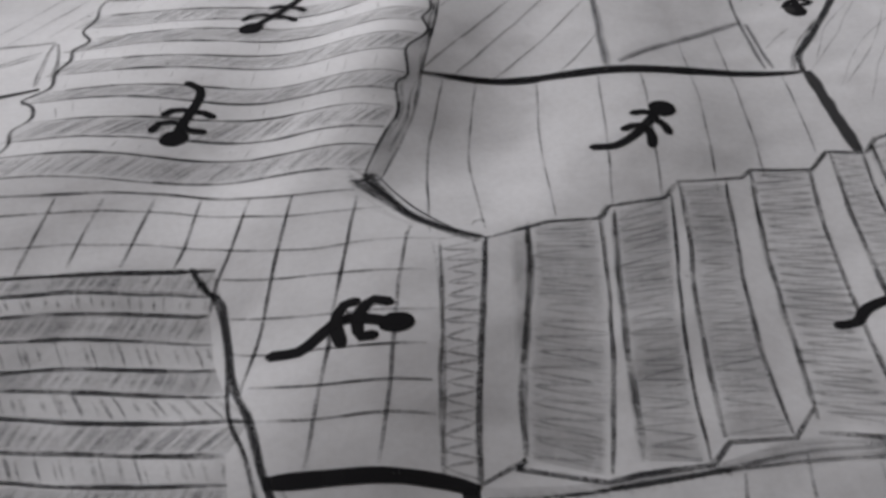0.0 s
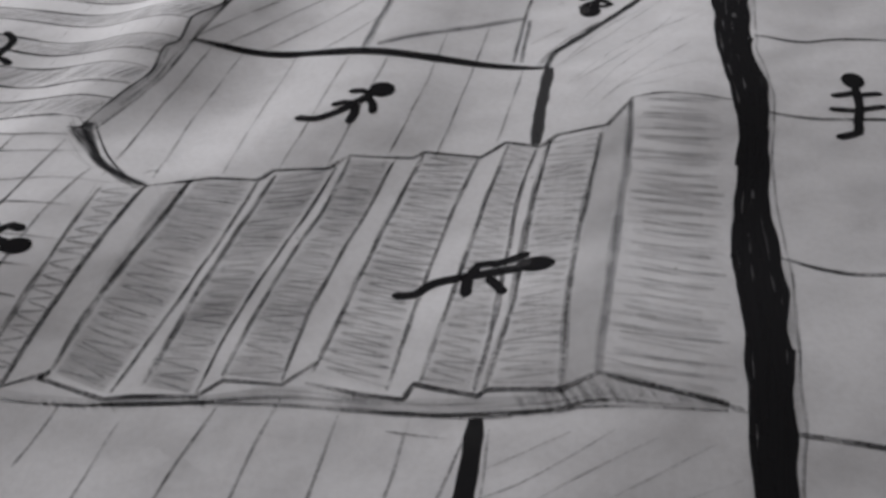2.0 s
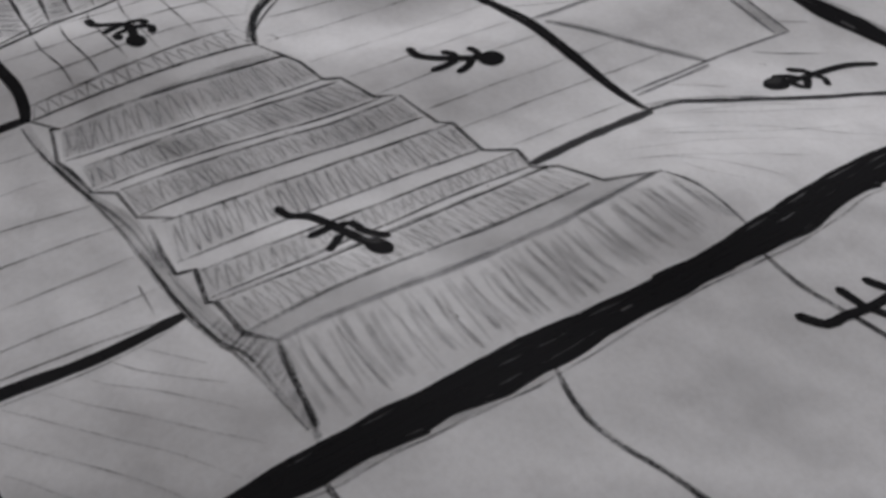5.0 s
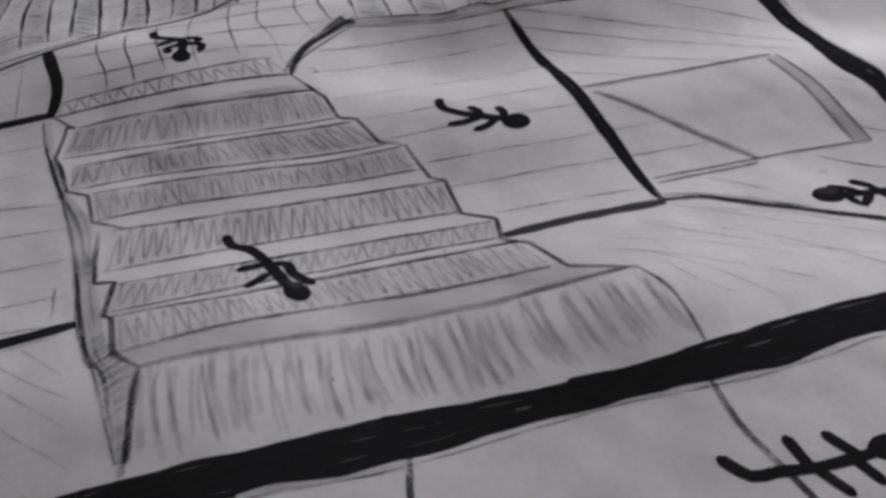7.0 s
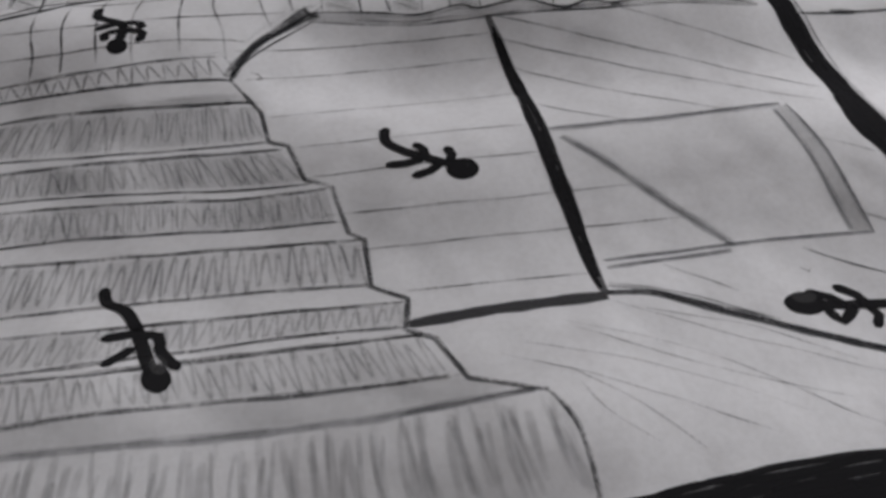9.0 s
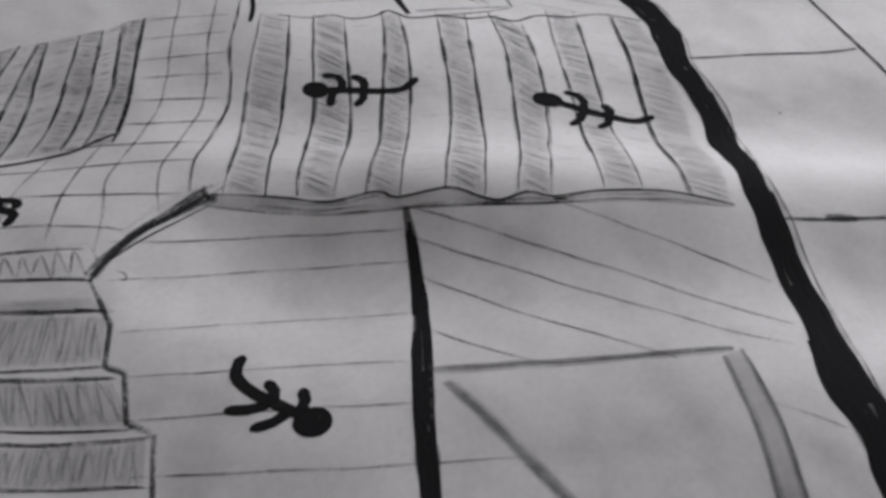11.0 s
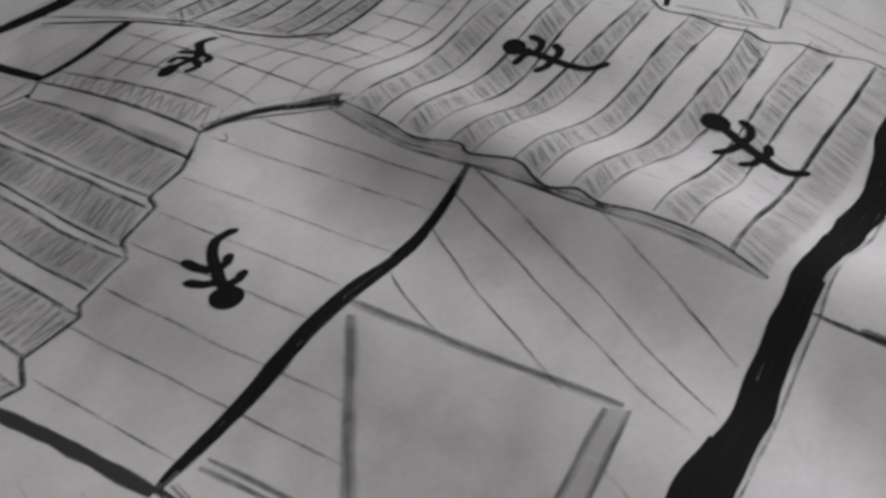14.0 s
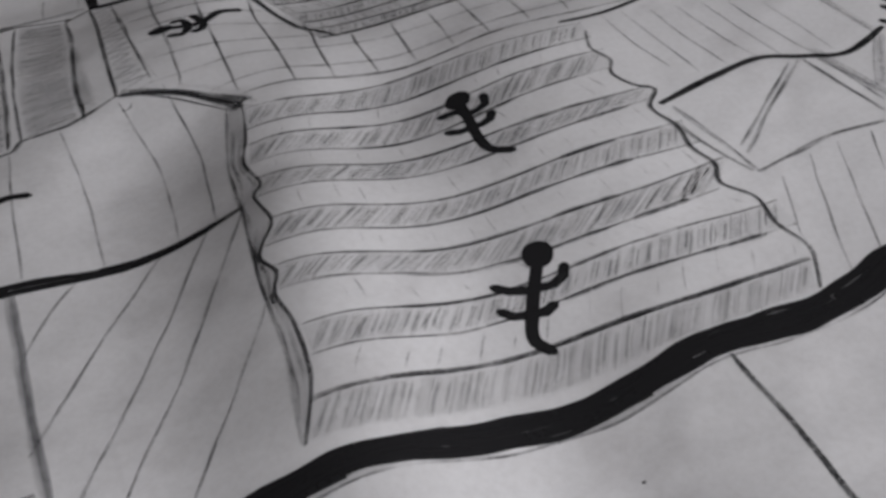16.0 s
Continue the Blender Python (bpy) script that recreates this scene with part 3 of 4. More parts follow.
part("corner_line", bm, MARKER, sheet, "heavy black marker line turning a corner")
bm = bmesh.new()
sketch(bm, 0.5, 13.6, -30.4, 12.2, -37, 11.5, -46.2, 9.9, -55.9, n=2)
stroke(bm, 0.5, -10.2, -26.5, -6.9, -35.3, -5.1, -45.9)
for line in ((-8.6, -30.8, 10, -34.2), (-7.8, -37.4, 10, -40.7), (-5.9, -43.8, 9.3, -47.2)):
    stroke(bm, 0.4, *line)
part("corner_hatching", bm, HATCH, sheet, "thin pencil lines beside the heavy corner line", kind="stuff")

# ---- the hatched block of steps beside the floor ----
RIGHT = (-23.9, 14.7, -21.6, 9.7, -19.4, 7.1, -18.0, -0.3, -16.4, -10.2, -14.3, -15.6, -13.0, -21.2, -11.8, -26.1, -6.6, -44.5)
bm = bmesh.new()
sketch(bm, 1.0, *RIGHT, n=3, off=0.3)
sketch(bm, 0.6, -20.6, 13.5, -30.6, 14.8, -40.7, 15.2, -50.7, 15.4, -66.8, 15.7, n=2)
block = part("hatched_steps", bm, DARK, sheet, "steep pencil steps with dense dark hatching")
bm = bmesh.new()
sketch(bm, 0.7, -23.7, 13.5, -20.7, 8.5, -18.8, 3.1, -17.7, -4.6, -16.5, -15.1, -14.6, -20.9, -13.0, -27.4, -8.3, -50.2, n=2, off=0.3)
part("inner_edge", bm, DARK, block)
rows = [
    (-20.6, 13.5, -30.6, 14.8, -40.7, 15.2, -50.7, 15.4, -66.8, 15.7),
    (-19.5, 8.2, -29.5, 10.3, -39.7, 11.5, -49.9, 11.5, -66.3, 11.6),
    (-20.8, 4.7, -30.1, 6.4, -39.6, 7.4, -49.0, 7.5, -64.1, 7.6),
    (-20.0, -0.8, -29.2, 1.4, -38.5, 2.5, -48.0, 2.8, -63.0, 3.4),
    (-19.2, -5.8, -28.3, -4.1, -37.4, -3.1, -46.6, -3.0, -61.3, -2.9),
    (-17.4, -11.1, -26.8, -9.0, -36.3, -7.4, -45.9, -6.3, -61.2, -4.6),
    (-14.2, -16.3, -24.4, -14.5, -34.6, -13.1, -44.7, -11.3, -60.9, -8.3),
]
rows += [
    (-16.6, -21.3, -25.5, -19.8, -34.4, -18.4, -43.3, -16.9, -57.6, -14.6),
    (-16.2, -25.7, -24.9, -24.7, -33.6, -23.5, -42.2, -21.8, -55.9, -19.2),
    (-15.5, -30.7, -24.1, -29.8, -32.6, -28.6, -41.0, -26.5, -54.5, -23.3),
    (-14.8, -35.7, -23.2, -34.9, -31.7, -33.7, -39.9, -31.2, -53.2, -27.4),
    (-14.0, -40.7, -22.4, -40.1, -30.7, -38.7, -38.8, -35.9, -51.8, -31.5),
    (-13.3, -45.7, -21.6, -45.2, -29.7, -43.8, -37.7, -40.6, -50.5, -35.5),
]
for k, line in enumerate(rows):
    bm = bmesh.new()
    sketch(bm, 0.75, *line, n=2, off=0.25)
    u = rng.uniform(0.0, 0.55)
    stroke(bm, 0.9, *[at(smooth(pairs(line)), u + 0.07 * m) for m in range(5)], wob=0.2)
    part("step_line", bm, DARK, block)
    if k % 2 == 0 and k + 1 < len(rows):
        a, b = pairs(line), pairs(rows[k + 1])
        bm = bmesh.new()
        fill(bm, a, b)
        part("step_tone", bm, HEAVY, block)
        bm = bmesh.new()
        ticks(bm, a, b, 1.0, 0.85, 2.6)
        part("step_hatching", bm, HATCH, block, kind="stuff")
    elif k + 1 < len(rows):
        bm = bmesh.new()
        fill(bm, pairs(line), pairs(rows[k + 1]))
        part("step_tone", bm, TONE, block)
        bm = bmesh.new()
        ticks(bm, pairs(line), pairs(rows[k + 1]), 1.7, 0.5, -1.2, 0.0, 1.0, 0.2)
        part("step_hatching", bm, FAINT, block, kind="stuff")

# ---- the striped flight of steps ----
STRIPES = [
    (1.6, 32.8, -14.1, 34.8, -29.7, 36.1, -45.4, 37.9, -61.1, 39.5),
    (3.5, 39.4, -12.3, 41.0, -28.1, 42.8, -43.9, 44.4, -59.7, 45.0),
    (4.7, 44.3, -11.2, 46.1, -27.1, 48.2, -43.0, 49.1, -58.8, 49.9),
    (6.7, 49.7, -8.7, 52.8, -24.2, 54.5, -39.6, 55.2, -55.1, 55.8),
    (7.8, 54.4, -8.6, 57.8, -25.1, 60.1, -41.5, 62.3, -58.0, 63.3),
    (9.6, 59.7, -6.6, 62.4, -22.7, 65.0, -38.9, 66.6, -55.0, 66.8),
    (10.1, 66.3, -6.4, 69.4, -22.9, 72.0, -39.4, 73.1, -55.9, 74.1),
]
STRIPES += [
    (13.0, 71.9, -4.0, 75.0, -20.9, 76.8, -37.9, 78.3, -54.9, 79.8),
    (13.3, 76.7, -4.0, 80.5, -21.3, 82.9, -38.6, 84.7, -55.9, 84.5),
    (15.0, 81.6, -1.3, 85.0, -17.5, 88.2, -33.7, 89.9, -49.9, 90.3),
    (15.1, 89.4, -2.4, 91.4, -20.0, 93.2, -37.5, 94.5, -55.1, 96.4),
    (16.0, 94.8, -1.4, 96.8, -18.9, 98.1, -36.3, 100.0, -53.7, 102.0),
    (19.5, 101.2, 2.2, 102.7, -15.1, 104.7, -32.3, 107.0, -49.6, 108.5),
]
bm = bmesh.new()
sketch(bm, 0.8, -59.9, 42.5, -56.9, 48.4, -57.5, 53.3, -54.8, 57.3, -55.8, 61.9, -58.2, 64.7, -54.0, 68.7, -54.4, 75.2, -52.8, 80.5, -53.2, 85.2, -50.8, 89.3, -53.1, 94.5, -51.5, 100.3, -51.5, 106.3, -49.3, 110.0, -46.3, 113.7, n=2, off=0.2)
flight = part("striped_steps", bm, DARK, sheet, "flight of pencil steps striped light and dark")
bm = bmesh.new()
sketch(bm, 0.7, 1.2, 30.8, 4.1, 40.8, 7.4, 48.4, 7.6, 56.3, 9.8, 59.1, 10.0, 66.9, 12.9, 70.9, 14.5, 74.0, 13.7, 78.0, 15.6, 81.8, 15.7, 88.3, 17.0, 95.5, 18.9, 100.6, 22.3, 106.7, n=2, off=0.2)
part("near_edge", bm, DARK, flight)
bm = bmesh.new()
fill(bm, pairs((1.2, 30.8, 4.1, 40.8, 7.4, 48.4, 7.6, 56.3, 9.8, 59.1, 10.0, 66.9, 12.9, 70.9, 14.5, 74.0, 13.7, 78.0, 15.6, 81.8, 15.7, 88.3, 17.0, 95.5, 18.9, 100.6, 22.3, 106.7)), pairs((3.4, 29.7, 9.6, 47.7, 12.4, 61.9, 15.1, 73.3, 17.0, 83.2, 18.9, 94.0, 21.5, 102.5, 22.6, 106.5)), across=3)
part("edge_shading", bm, HEAVY, flight)
streaks("edge_streak", HATCH, flight, (1.2, 30.8, 4.1, 40.8, 7.4, 48.4, 7.6, 56.3, 9.8, 59.1, 10.0, 66.9, 12.9, 70.9, 14.5, 74.0, 13.7, 78.0, 15.6, 81.8, 15.7, 88.3, 17.0, 95.5, 18.9, 100.6, 22.3, 106.7), (3.4, 29.7, 9.6, 47.7, 12.4, 61.9, 15.1, 73.3, 17.0, 83.2, 18.9, 94.0, 21.5, 102.5, 22.6, 106.5), 9, 0.6, 0.22)
bm = bmesh.new()
sketch(bm, 0.45, 3.4, 29.7, 9.6, 47.7, 12.4, 61.9, 15.1, 73.3, 17.0, 83.2, 18.9, 94.0, 21.5, 102.5, 22.6, 106.5, n=2, off=0.2)
part("edge_guide", bm, PENCIL, flight)
for k, line in enumerate(STRIPES):
    bm = bmesh.new()
    sketch(bm, 0.85 if k == 12 else 0.42, *line, n=2, off=0.2)
    u = rng.uniform(0.05, 0.5)
    stroke(bm, 0.95, *[at(smooth(pairs(line)), u + 0.3 + 0.05 * m) for m in range(4)], wob=0.2)
    stroke(bm, 0.85, *[at(smooth(pairs(line)), u + 0.06 * m) for m in range(5)], wob=0.2)
    part("step_line", bm, DARK, flight)
    nxt = STRIPES[k + 1] if k + 1 < len(STRIPES) else (22.0, 106.8, 12.4, 108.7, 5.8, 109.5, -1.4, 109.8, -8.4, 111.2, -15.9, 112.1, -24.2, 112.3, -32.3, 113.2, -45.5, 113.8)
    a, b = pairs(line), pairs(nxt)
    bm = bmesh.new()
    if k % 2 == 0:
        fill(bm, a, b)
        part("step_tone", bm, TONE, flight)
        bm = bmesh.new()
        wash(bm, a, b, 2.2, 1.2, -3.4 if k < 12 else -2.0, 0.03)
        part("step_wash", bm, WASH, flight, kind="stuff")
        bm = bmesh.new()
        ticks(bm, a, b, 1.05, 0.38, -3.4 if k < 12 else -2.0, 0.03, 1.0, 0.14)
    else:
        ticks(bm, a, b, 5.0, 0.36, -0.8, 0.05, 1.0, 0.25)
    part("step_hatching", bm, LIGHT if k == 12 else HATCH, flight, kind="stuff")

# ---- the boarded wall with the figure ----
bm = bmesh.new()
TOP_EDGE = (11.9, 60.1, 20.0, 60.2, 31.7, 59.6, 45.3, 58.2, 55.0, 57.2, 62.3, 56.8, 70.2, 56.0, 76.7, 55.5, 79.6, 55.4)
stroke(bm, 1.2, *TOP_EDGE[:10], w2=2.7, lift=0.04, across=2, uneven=0.13)
stroke(bm, 2.7, *TOP_EDGE[8:], w2=1.2, lift=0.041, across=2, uneven=0.13)
wall_panel = part("boarded_wall", bm, WORN, sheet, "drawn boarded wall bounded by a thick black line")
edge_line = smooth(pairs(TOP_EDGE))
for k in range(16):
    t, run = rng.uniform(0, 0.75), rng.uniform(0.2, 0.4)
    pts = []
    for i in range(14):
        u = min(1.0, t + run * i / 13)
        wide = 0.35 + 0.75 * (1 - abs(2 * u - 1) ** 1.5)
        pts.append(at(edge_line, u) + Vector((0.05, 1.0)) * wide * (0.85 * ((k % 5) / 2 - 1) + 0.1 * noise.noise((i * 0.5, k, 0))))
    if (pts[-1] - pts[-2]).length > 0.2:
        lines("marker_pass", MARKER, wall_panel, rng.uniform(0.55, 0.8), pts, lift=0.05, uneven=0.15)
bm = bmesh.new()
sketch(bm, 1.75, 79.6, 55.4, 79.0, 46.0, 78.5, 37.0, 78.4, 29.2, n=3, off=0.2)
part("dark_edge", bm, WORN, wall_panel)
bm = bmesh.new()
stroke(bm, 1.3, 17.5, 14.5, 11.7, 17.4, 5.5, 23.2, -0.0, 29.7, w2=2.3, wob=0.4, taper=False, across=2)
sketch(bm, 0.6, 18.0, 13.9, 13.2, 16.4, 8.2, 20.2, 4.7, 25.3, 0.7, 30.3, n=3, off=0.5)
stroke(bm, 0.5, 15.3, 14.3, 11.3, 17.2, 7.1, 20.5, 4.5, 24.8, 1.1, 31.8, w2=1.2, wob=0.5, taper=False)
stroke(bm, 1.0, 11.1, 17.6, 7.5, 21.1, 4.7, 25.6, 1.4, 31.6, w2=2.0, wob=0.4, taper=False, across=2)
stroke(bm, 1.0, 16.6, 13.5, 12.2, 16.6, 8.1, 20.3, 5.2, 24.6, 1.8, 30.8, wob=0.3)
sketch(bm, 0.4, 16.8, 13.9, 11.5, 18.6, 7.3, 23.9, 3.3, 30.8, n=2, off=0.3)
sketch(bm, 0.35, -0.8, 31.7, 1.6, 27.9, 4.3, 25.2, n=3, off=0.7)
sketch(bm, 0.35, 3.3, 31.6, 0.9, 30.2, -1.3, 29.7, n=3, off=0.5)
sketch(bm, 0.35, -0.6, 32.9, 1.3, 30.8, n=2, off=0.3)
stroke(bm, 0.4, 16.2, 17.8, 16.8, 19, 18, 19.3, 18.1, 18.6)
part("dark_edge", bm, DARK, wall_panel)
for line in ((10.0, 15.9, 11.3, 37.2, 15.7, 59.0),
             (18.1, 16.6, 18.0, 38.1, 21.5, 59.4),
             (28.8, 18.9, 29.7, 38.3, 32.2, 58.7),
             (37.5, 20.4, 40.2, 38.0, 42.8, 57.9),
             (45.1, 20.9, 48.0, 39.0, 50.2, 56.9),
             (54.1, 22.6, 57.2, 41.2, 58.9, 55.7, 59.8, 67.5),
             (62.2, 25.5, 64.2, 39.8, 65.9, 55.0, 67.5, 72.0),
             (71.9, 30.4, 73.4, 41.6, 74.9, 54.6)):
    bm = bmesh.new()
    stroke(bm, 0.42, *line, wob=0.2)
    part("board_joint", bm, PENCIL, wall_panel)

# ---- the wall with the window ----
bm = bmesh.new()
sketch(bm, 1.2, 44.9, 59.6, 45.8, 68.8, 46.9, 78.9, 48.4, 97.3, n=3, off=0.35)
window = part("drawn_window", bm, BAR, sheet, "large pencil window or shutter with a slanting bar")
lines("window_frame", BAR, window, 0.75, (49.5, 95.5, 62.2, 95.4, 75.9, 94.0), (48.6, 97.9, 61.9, 98.1, 77.1, 96.6),
      (73.0, 57.8, 73.5, 66.7, 74.1, 76.0, 75.2, 86.1, 76.9, 96.6), (74.4, 57.4, 74.8, 66.9, 75.2, 75.6), n=3, off=0.25)
bm = bmesh.new()
fill(bm, pairs((49.5, 95.5, 62.2, 95.4, 75.9, 94.0)), pairs((48.6, 97.9, 61.9, 98.1, 77.1, 96.6)), across=2)
fill(bm, pairs((47.3, 60.2, 56.0, 65.5, 63.4, 69.5, 68.8, 73.1, 74.1, 76.0)), pairs((47.4, 61.5, 56.1, 66.7, 63.7, 70.6, 69.4, 74.0, 74.1, 76.6)), across=2)
part("frame_shading", bm, HEAVY, window, kind="stuff")
bm = bmesh.new()
sketch(bm, 1.9, 47.3, 60.8, 56.1, 66.1, 63.5, 70.1, 69.1, 73.5, 74.1, 76.3, n=2, off=0.3)
part("slanting_bar", bm, BAR, window)
lines("slanting_board", PENCIL, sheet, 0.45, (11.2, 59.2, 21.2, 74.2, 29.6, 86.0, 37.9, 96.7, 45.0, 106.8),
      (16.6, 59.0, 27.9, 75.1, 38.0, 88.8, 45.0, 98.3, 48.6, 105.1),
      (17.1, 82.8, 25.9, 94.1, 31.5, 100.9, 36.2, 107.0),
      (24.0, 59.8, 32.6, 69.3, 39.9, 78.4, 48.8, 89.9),
      (36.4, 60.3, 40.8, 65.2, 46.0, 73.0),
      (57.6, 97.6, 60.4, 102.3, 62.9, 105.7),
      (73.1, 97.0, 77.1, 102.4),
      (77.1, 85.6, 81.6, 90.7, 86.2, 97.1),
      (75.6, 65.2, 78.9, 69.2, 82.7, 73.1),
      label="thin pencil lines fanning over the window wall", wob=0.3)
bm = bmesh.new()
sketch(bm, 1.3, 79.0, 55.6, 80.6, 61.9, 84.2, 67.0, 89.8, 75.4, 94.8, 83.6, 98.4, 89.9, 105.4, 100.9, n=3, off=0.2)
sketch(bm, 0.5, 77.6, 56.4, 79.9, 62.1, 83.1, 67.5, 89.0, 75.8, n=2, off=0.3)
stroke(bm, 0.35, 80.5, 83.4, 81.5, 84.2, 80.9, 84.7)
part("sloping_ledge", bm, DARK, sheet, "dark pencil ledge sloping to the border")
lines("curved_board", HATCH, sheet, 0.34, (83.0, 59.5, 89.8, 72.7, 97.4, 81.9),
      (84.2, 49.0, 93.9, 61.8, 103.0, 77.8),
      (86.8, 38.5, 96.1, 52.6, 106.1, 66.2),
      (90.7, 45.2, 98.2, 51.5, 106.4, 56.7),
      (85.7, 42.0, 93.8, 57.7, 103.9, 71.7),
      (93.2, 46.0, 98.6, 47.5, 104.6, 51.8),
      (80.4, 55.2, 90.1, 68.6, 102.1, 87.9),
      (82.9, 48.4, 91.5, 62.1, 99.9, 71.3, 109.1, 80.9),
      label="faint curved pencil lines between stairs and border", wob=0.3)

# ---- the walls under the staircase ----
bm = bmesh.new()
stroke(bm, 2.0, 73.9, -30.8, 73.3, -43.7, 71.4, -53.3, 70.6, -59.6, w2=2.3, lift=0.045, across=2, uneven=0.13)
post = part("lower_wall", bm, MARKER, sheet, "drawn boarded wall beneath the stairs with a black post line")
for line in ((30.0, -32.6, 28.8, -39.4, 27.8, -45.4, 27.5, -47.2),
             (41.7, -29.6, 38.7, -41.5, 36.0, -55.6, 35.2, -59.8),
             (49.3, -27.9, 47.2, -41.0, 45.7, -55.5, 45.3, -59.9),
             (57.1, -30.1, 55.5, -47.6, 54.3, -59.3, 54.0, -62.8),
             (66.0, -29.4, 64.3, -44.9, 62.9, -57.2, 62.5, -60.9),
             (73.0, -32.9, 70.2, -44.3, 68.3, -56.3, 67.8, -60.0),
             (21.0, -30.1, 20.3, -34.0, 19.5, -37.1, 18.8, -39.6)):
    bm = bmesh.new()
    stroke(bm, 0.5, *line, wob=0.25)
    part("board_joint", bm, PENCIL, post)
bm = bmesh.new()
stroke(bm, 0.4, 75.6, -32.6, 75.2, -43.9, 73.4, -54.4, 72.6, -60.4)
part("post_edge", bm, PENCIL, post)
lines("curved_board", HATCH, sheet, 0.34, (75.6, -38.4, 80.2, -36.1, 85.1, -33.4), (74.4, -46.6, 78.3, -44.8, 86.4, -39.5, 95, -34.1), (74.8, -51.2, 85, -45.3, 93.4, -39.9, 101.5, -34.7),
      (73.9, -56.5, 84.4, -50.2, 94.5, -44.2, 103.6, -39.1), (76.9, -59.9, 86.4, -54.2, 96.1, -48.3, 103.6, -44.7), (84.4, -60.2, 93.6, -55.1, 103.1, -50.2), (92.5, -60.9, 98.1, -58, 103.4, -55.5),
      (75, -42.4, 82, -39, 90.2, -33.1), label="faint slanting pencil lines between stairs and border", wob=0.3)

# ---- the far room beside the striped flight ----
bm = bmesh.new()
stroke(bm, 1.2, -56.0, 68.6, -67.3, 66.6, -79.0, 65.9, -85.6, 69.6, -92.7, 72.9, -104.0, 70.0, lift=0.045, across=2, uneven=0.13)
room = part("drawn_far_room", bm, MARKER, sheet, "corner of a drawn room with a pencil window")
bm = bmesh.new()
stroke(bm, 0.9, -57.9, 37.2, -68, 37.7, -83.1, 35.5, lift=0.045, across=2, uneven=0.13)
part("base_line", bm, MARKER, room)
lines("room_window", PENCIL, room, 0.6, (-57.2, 70.3, -57.8, 80.4, -57.8, 89.9),
      (-54.7, 71.8, -55.1, 79.8, -57.0, 89.3),
      (-57.6, 90.1, -64.4, 89.4, -74.0, 89.0, -82.1, 91.0),
      (-84.6, 70.0, -72.1, 77.4, -59.5, 85.6),
      (-82.1, 69.9, -69.5, 77.6, -59.6, 83.6),
      (-84.9, 70.3, -84.4, 79.8, -84.3, 88.9),
      (-87.1, 70.7, -87.0, 78.5, -86.3, 87.0), n=2, off=0.25)
lines("room_board", PENCIL, room, 0.38, (-66.3, 37.9, -64.7, 50.2, -64.9, 60.1),
      (-70.2, 39.5, -69.0, 52.6, -68.1, 64.2),
      (-75.1, 41.6, -73.8, 54.4, -73.6, 65.0),
      (-80.1, 42.7, -79.2, 55.5, -79.2, 65.6),
      (-84.7, 44.4, -83.6, 57.9, -83.2, 67.4),
      (-89.0, 47.2, -87.9, 60.3, -87.9, 69.9),
      (-94.0, 50.8, -92.6, 62.3, -91.5, 71.5),
      (-59.7, 92.6, -56.3, 98.0, -52.2, 104.5),
      (-66.9, 90.6, -59.0, 102.9, -52.4, 113.2),
      (-72.5, 90.7, -65.4, 101.9, -58.8, 112.2),
      (-78.4, 91.6, -72.8, 99.7), wob=0.25)
lines("room_rail", HATCH, room, 1.2, (-88.5, 67.9, -88, 76.8, -87.8, 90.8), (-104.4, 47.7, -102.7, 60, -101.4, 71.2), (-101.4, 71.6, -95.2, 77.8, -89, 84.1), n=2, off=0.4)
lines("room_rail_edge", PENCIL, room, 0.4, (-89.3, 67.9, -89, 76.8, -88.8, 90.8), (-105.2, 47.7, -103.5, 60, -102.2, 71.2), (-100.6, 71.2, -94.2, 77.2, -88.3, 83.4), (-103, 72.6, -96.7, 79.2, -90.4, 85.2))


# ---- the lizard figures ----
def lizard(label, head, strokes, w=1.45):
    bm = bmesh.new()
    blob(bm, head[0], head[1], head[2] * 1.15, head[3] * 1.15, head[4])
    for k, s in enumerate(strokes):
        stroke(bm, w * (1.0 if k < 2 else 0.95), *s, wob=0.1, taper=False, lift=0.05, uneven=0.15)
        for e in (s[:2], s[-2:]):
            blob(bm, *e, w * 0.42, w * 0.42, 0, 0.052)
    return part("lizard_figure", bm, MARKER, sheet, label)


lizard("black marker lizard figure with wavy tail across the stairs", (79.7, -2.3, 2.3, 1.5, 8),
       ((60.8, -7.8, 63.3, -7.6, 65.7, -5.3, 69.7, -4.1), (69.7, -4.1, 76.0, -3.2, 79.2, -2.6), (70.8, -4.3, 71.6, -1.6, 73.7, -1.4), (73.7, -1.7, 76.0, -1.0, 78.2, 0.2), (70.4, -4.6, 70.4, -8.0), (73.5, -5.0, 75.5, -8.0)))
lizard("black marker lizard figure on the checkered floor", (4.2, -2.9, 2.1, 1.5, 6),
       ((-12.1, -5.5, -8.5, -5.8, -6.3, -4.2, -4.1, -2.2, -2.3, -1.4), (-2.3, -1.4, 0.6, -1.9, 2.9, -2.7), (-0.9, 1.6, -2.5, 1.2, -3.4, -0.4, -3.6, -2.4, -3.0, -5.8), (3.5, 0.9, 1.5, 1.6, -0.2, -0.0, -0.9, -2.5, -0.4, -4.9, 1.2, -4.8)), 1.6)
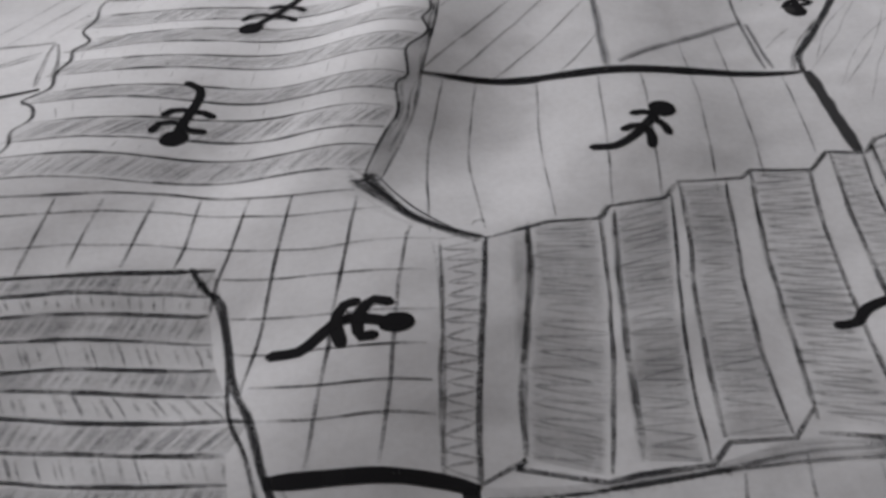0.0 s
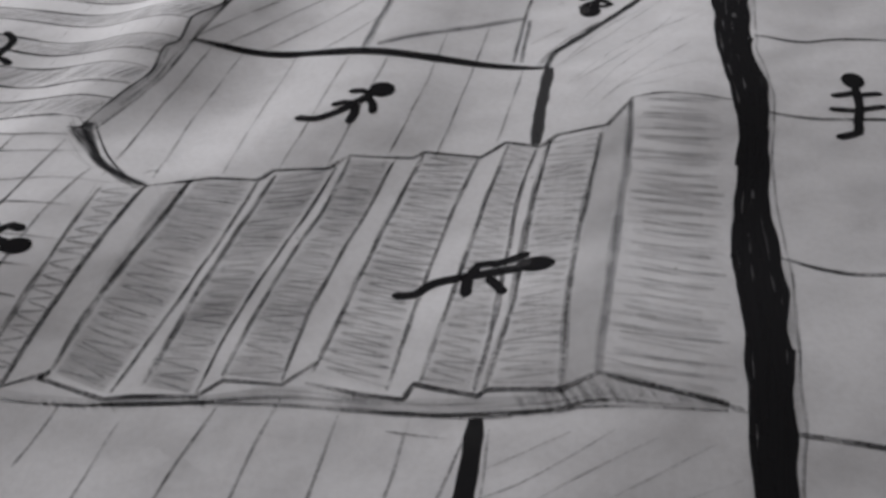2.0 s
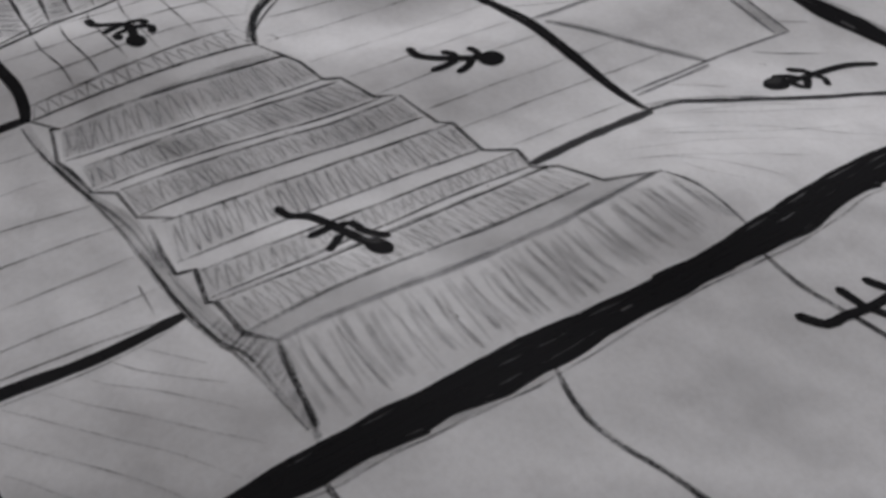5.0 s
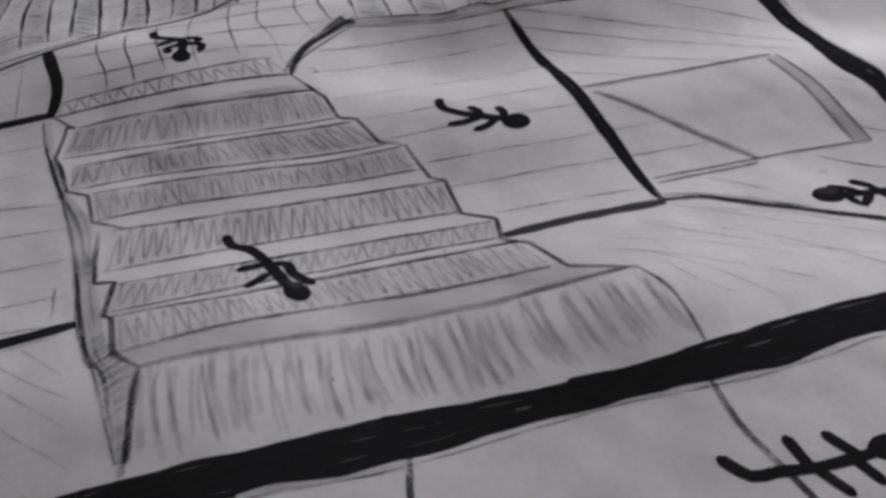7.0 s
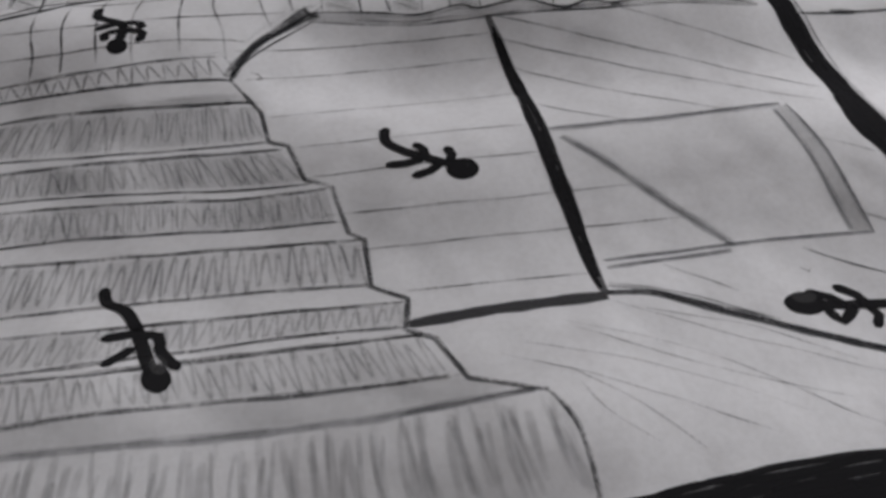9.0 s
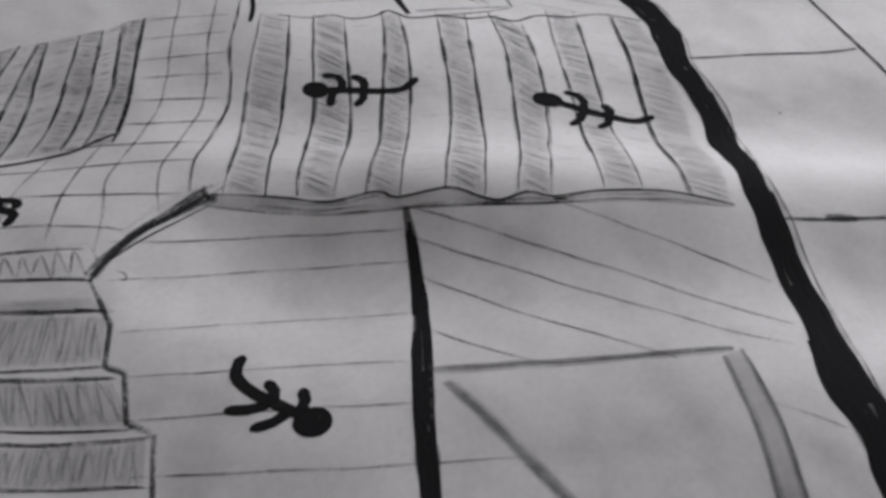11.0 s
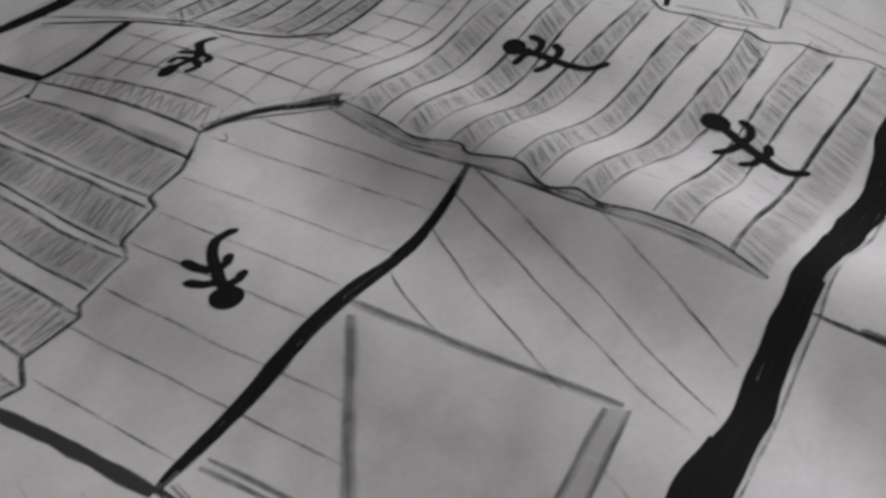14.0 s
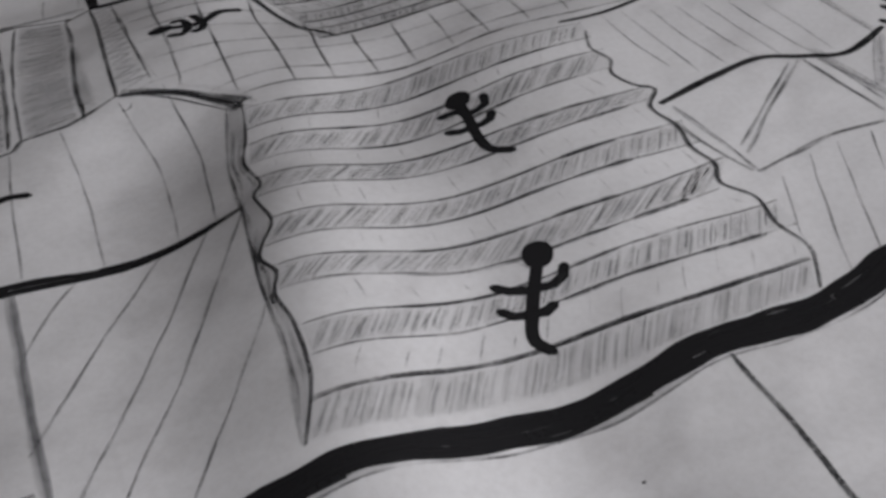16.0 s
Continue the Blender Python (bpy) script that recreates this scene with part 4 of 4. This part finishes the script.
lizard("black marker lizard figure with big head on the boarded wall", (50.8, 44.2, 2.1, 2.0, 73),
       ((37.5, 35.6, 40.8, 35.0, 43.9, 36.7, 46.3, 39.0), (46.3, 39.0, 48.3, 41.3, 49.6, 43.1), (46.7, 34.1, 47.2, 36.4, 47.0, 38.8), (43.3, 39.1, 44.8, 39.8, 46.5, 39.6), (50.2, 37.3, 49.9, 39.5, 48.7, 41.4), (45.7, 43.3, 47.3, 43.5, 48.9, 42.8)))
lizard("black marker lizard figure with a stretched tail below the window", (86.8, 80.5, 2.4, 1.8, 80),
       ((88.6, 87.9, 89.8, 93.9, 91.1, 97.6, 93.4, 101.0), (87.5, 82.3, 88.2, 85.4, 88.7, 88.4), (85.1, 82.1, 86.6, 84.5, 88.3, 85.6), (88.7, 82.9, 90.9, 83.9, 89.0, 86.5), (85.1, 86.3, 86.9, 88.1, 88.7, 88.6), (88.9, 88.7, 90.9, 89.1, 92.4, 88.0)), 1.4)
lizard("black marker lizard figure high on the striped steps", (-30.0, 48.7, 1.8, 2.3, 132),
       ((-28.0, 56.8, -27.0, 60.9, -27.0, 64.2, -29.4, 66.6), (-29.6, 50.4, -28.9, 53.3, -28.0, 56.8), (-33.8, 50.6, -32.8, 53.0, -30.9, 53.6, -29.4, 53.2), (-29.4, 53.2, -28.1, 51.5, -25.4, 51.0), (-32.3, 55.8, -31.1, 57.2, -29.3, 57.5, -28.1, 56.9), (-28.1, 56.9, -25.8, 56.8, -24.2, 55.6)), 1.5)
lizard("black marker lizard figure low on the striped steps", (-19.4, 88.7, 1.9, 2.4, 144),
       ((-12.1, 98.5, -10.8, 100.4, -10.1, 102.5, -11.0, 104.9), (-17.9, 90.8, -14.5, 95.1, -12.0, 98.7), (-21.0, 92.6, -19.8, 94.2, -17.9, 94.9, -15.5, 94.2), (-10.9, 91.2, -12.3, 92.8, -15.2, 94.3), (-15.8, 98.0, -14.1, 98.6, -12.6, 97.9), (-9.2, 95.6, -10.3, 97.2, -12.6, 97.9)), 1.5)
lizard("black marker lizard figure on the blocks outside the border", (132.1, 53.1, 2.5, 1.7, 80),
       ((126.5, 33.7, 129.7, 35.6, 130.2, 38.3), (130.2, 38.3, 131.5, 43.6, 132.0, 50.5), (126.8, 42.4, 130.8, 42.5), (127.9, 47.1, 131.6, 48.7), (131.5, 43.0, 135.7, 44.6), (131.9, 47.9, 135.7, 48.9)), 1.35)
lizard("black marker lizard figure beside the far room's rail", (-114, 63, 2.2, 2.0, 30),
       ((-105, 72.2, -101.2, 76.8, -100.3, 81.5), (-112.8, 64.2, -108.9, 68.4, -105, 72.2), (-113.4, 68.2, -110.4, 67.9), (-110.4, 67.9, -109.8, 64.7), (-109.5, 72.3, -106.2, 71.4), (-106.2, 71.4, -105.5, 68.4)), 1.4)

bm = bmesh.new()
blob(bm, 77.3, -1.9, 1.9, 1.1, 8, 0.07)
part("paler_head", bm, HEAVY, sheet, "worn grey patch in a black figure's head")
bm = bmesh.new()
blob(bm, 85.7, 81.0, 1.7, 1.1, 80, 0.07)
part("paler_head", bm, HEAVY, sheet, "worn grey patch in a black figure's head")
for x, y, rx, ry, turn in ((24, 16.8, 4.5, 3.0, 70), (22.3, 6.5, 9.0, 2.6, 82), (36.6, 33.3, 5.0, 3.0, 10), (49, 51.3, 7.0, 4.0, 30), (54.8, 32.7, 8.0, 3.5, 60), (17.6, 24, 8.0, 4.5, 75), (13.8, 43.3, 9.0, 4.0, 85),
                           (20.5, 74.4, 10.0, 5.0, 60), (39.1, -37.8, 12.0, 5.0, 10), (54.8, -34.2, 10.0, 4.0, 5), (89.4, 59.4, 9.0, 5.0, 50), (129.7, 19.3, 12.0, 8.0, 0), (133.1, 83.5, 12.0, 7.0, 40)):
    bm = bmesh.new()
    blob(bm, x, y, rx, ry, turn, 0.014, 0.0)
    part("smudge", bm, SMUDGE, sheet)
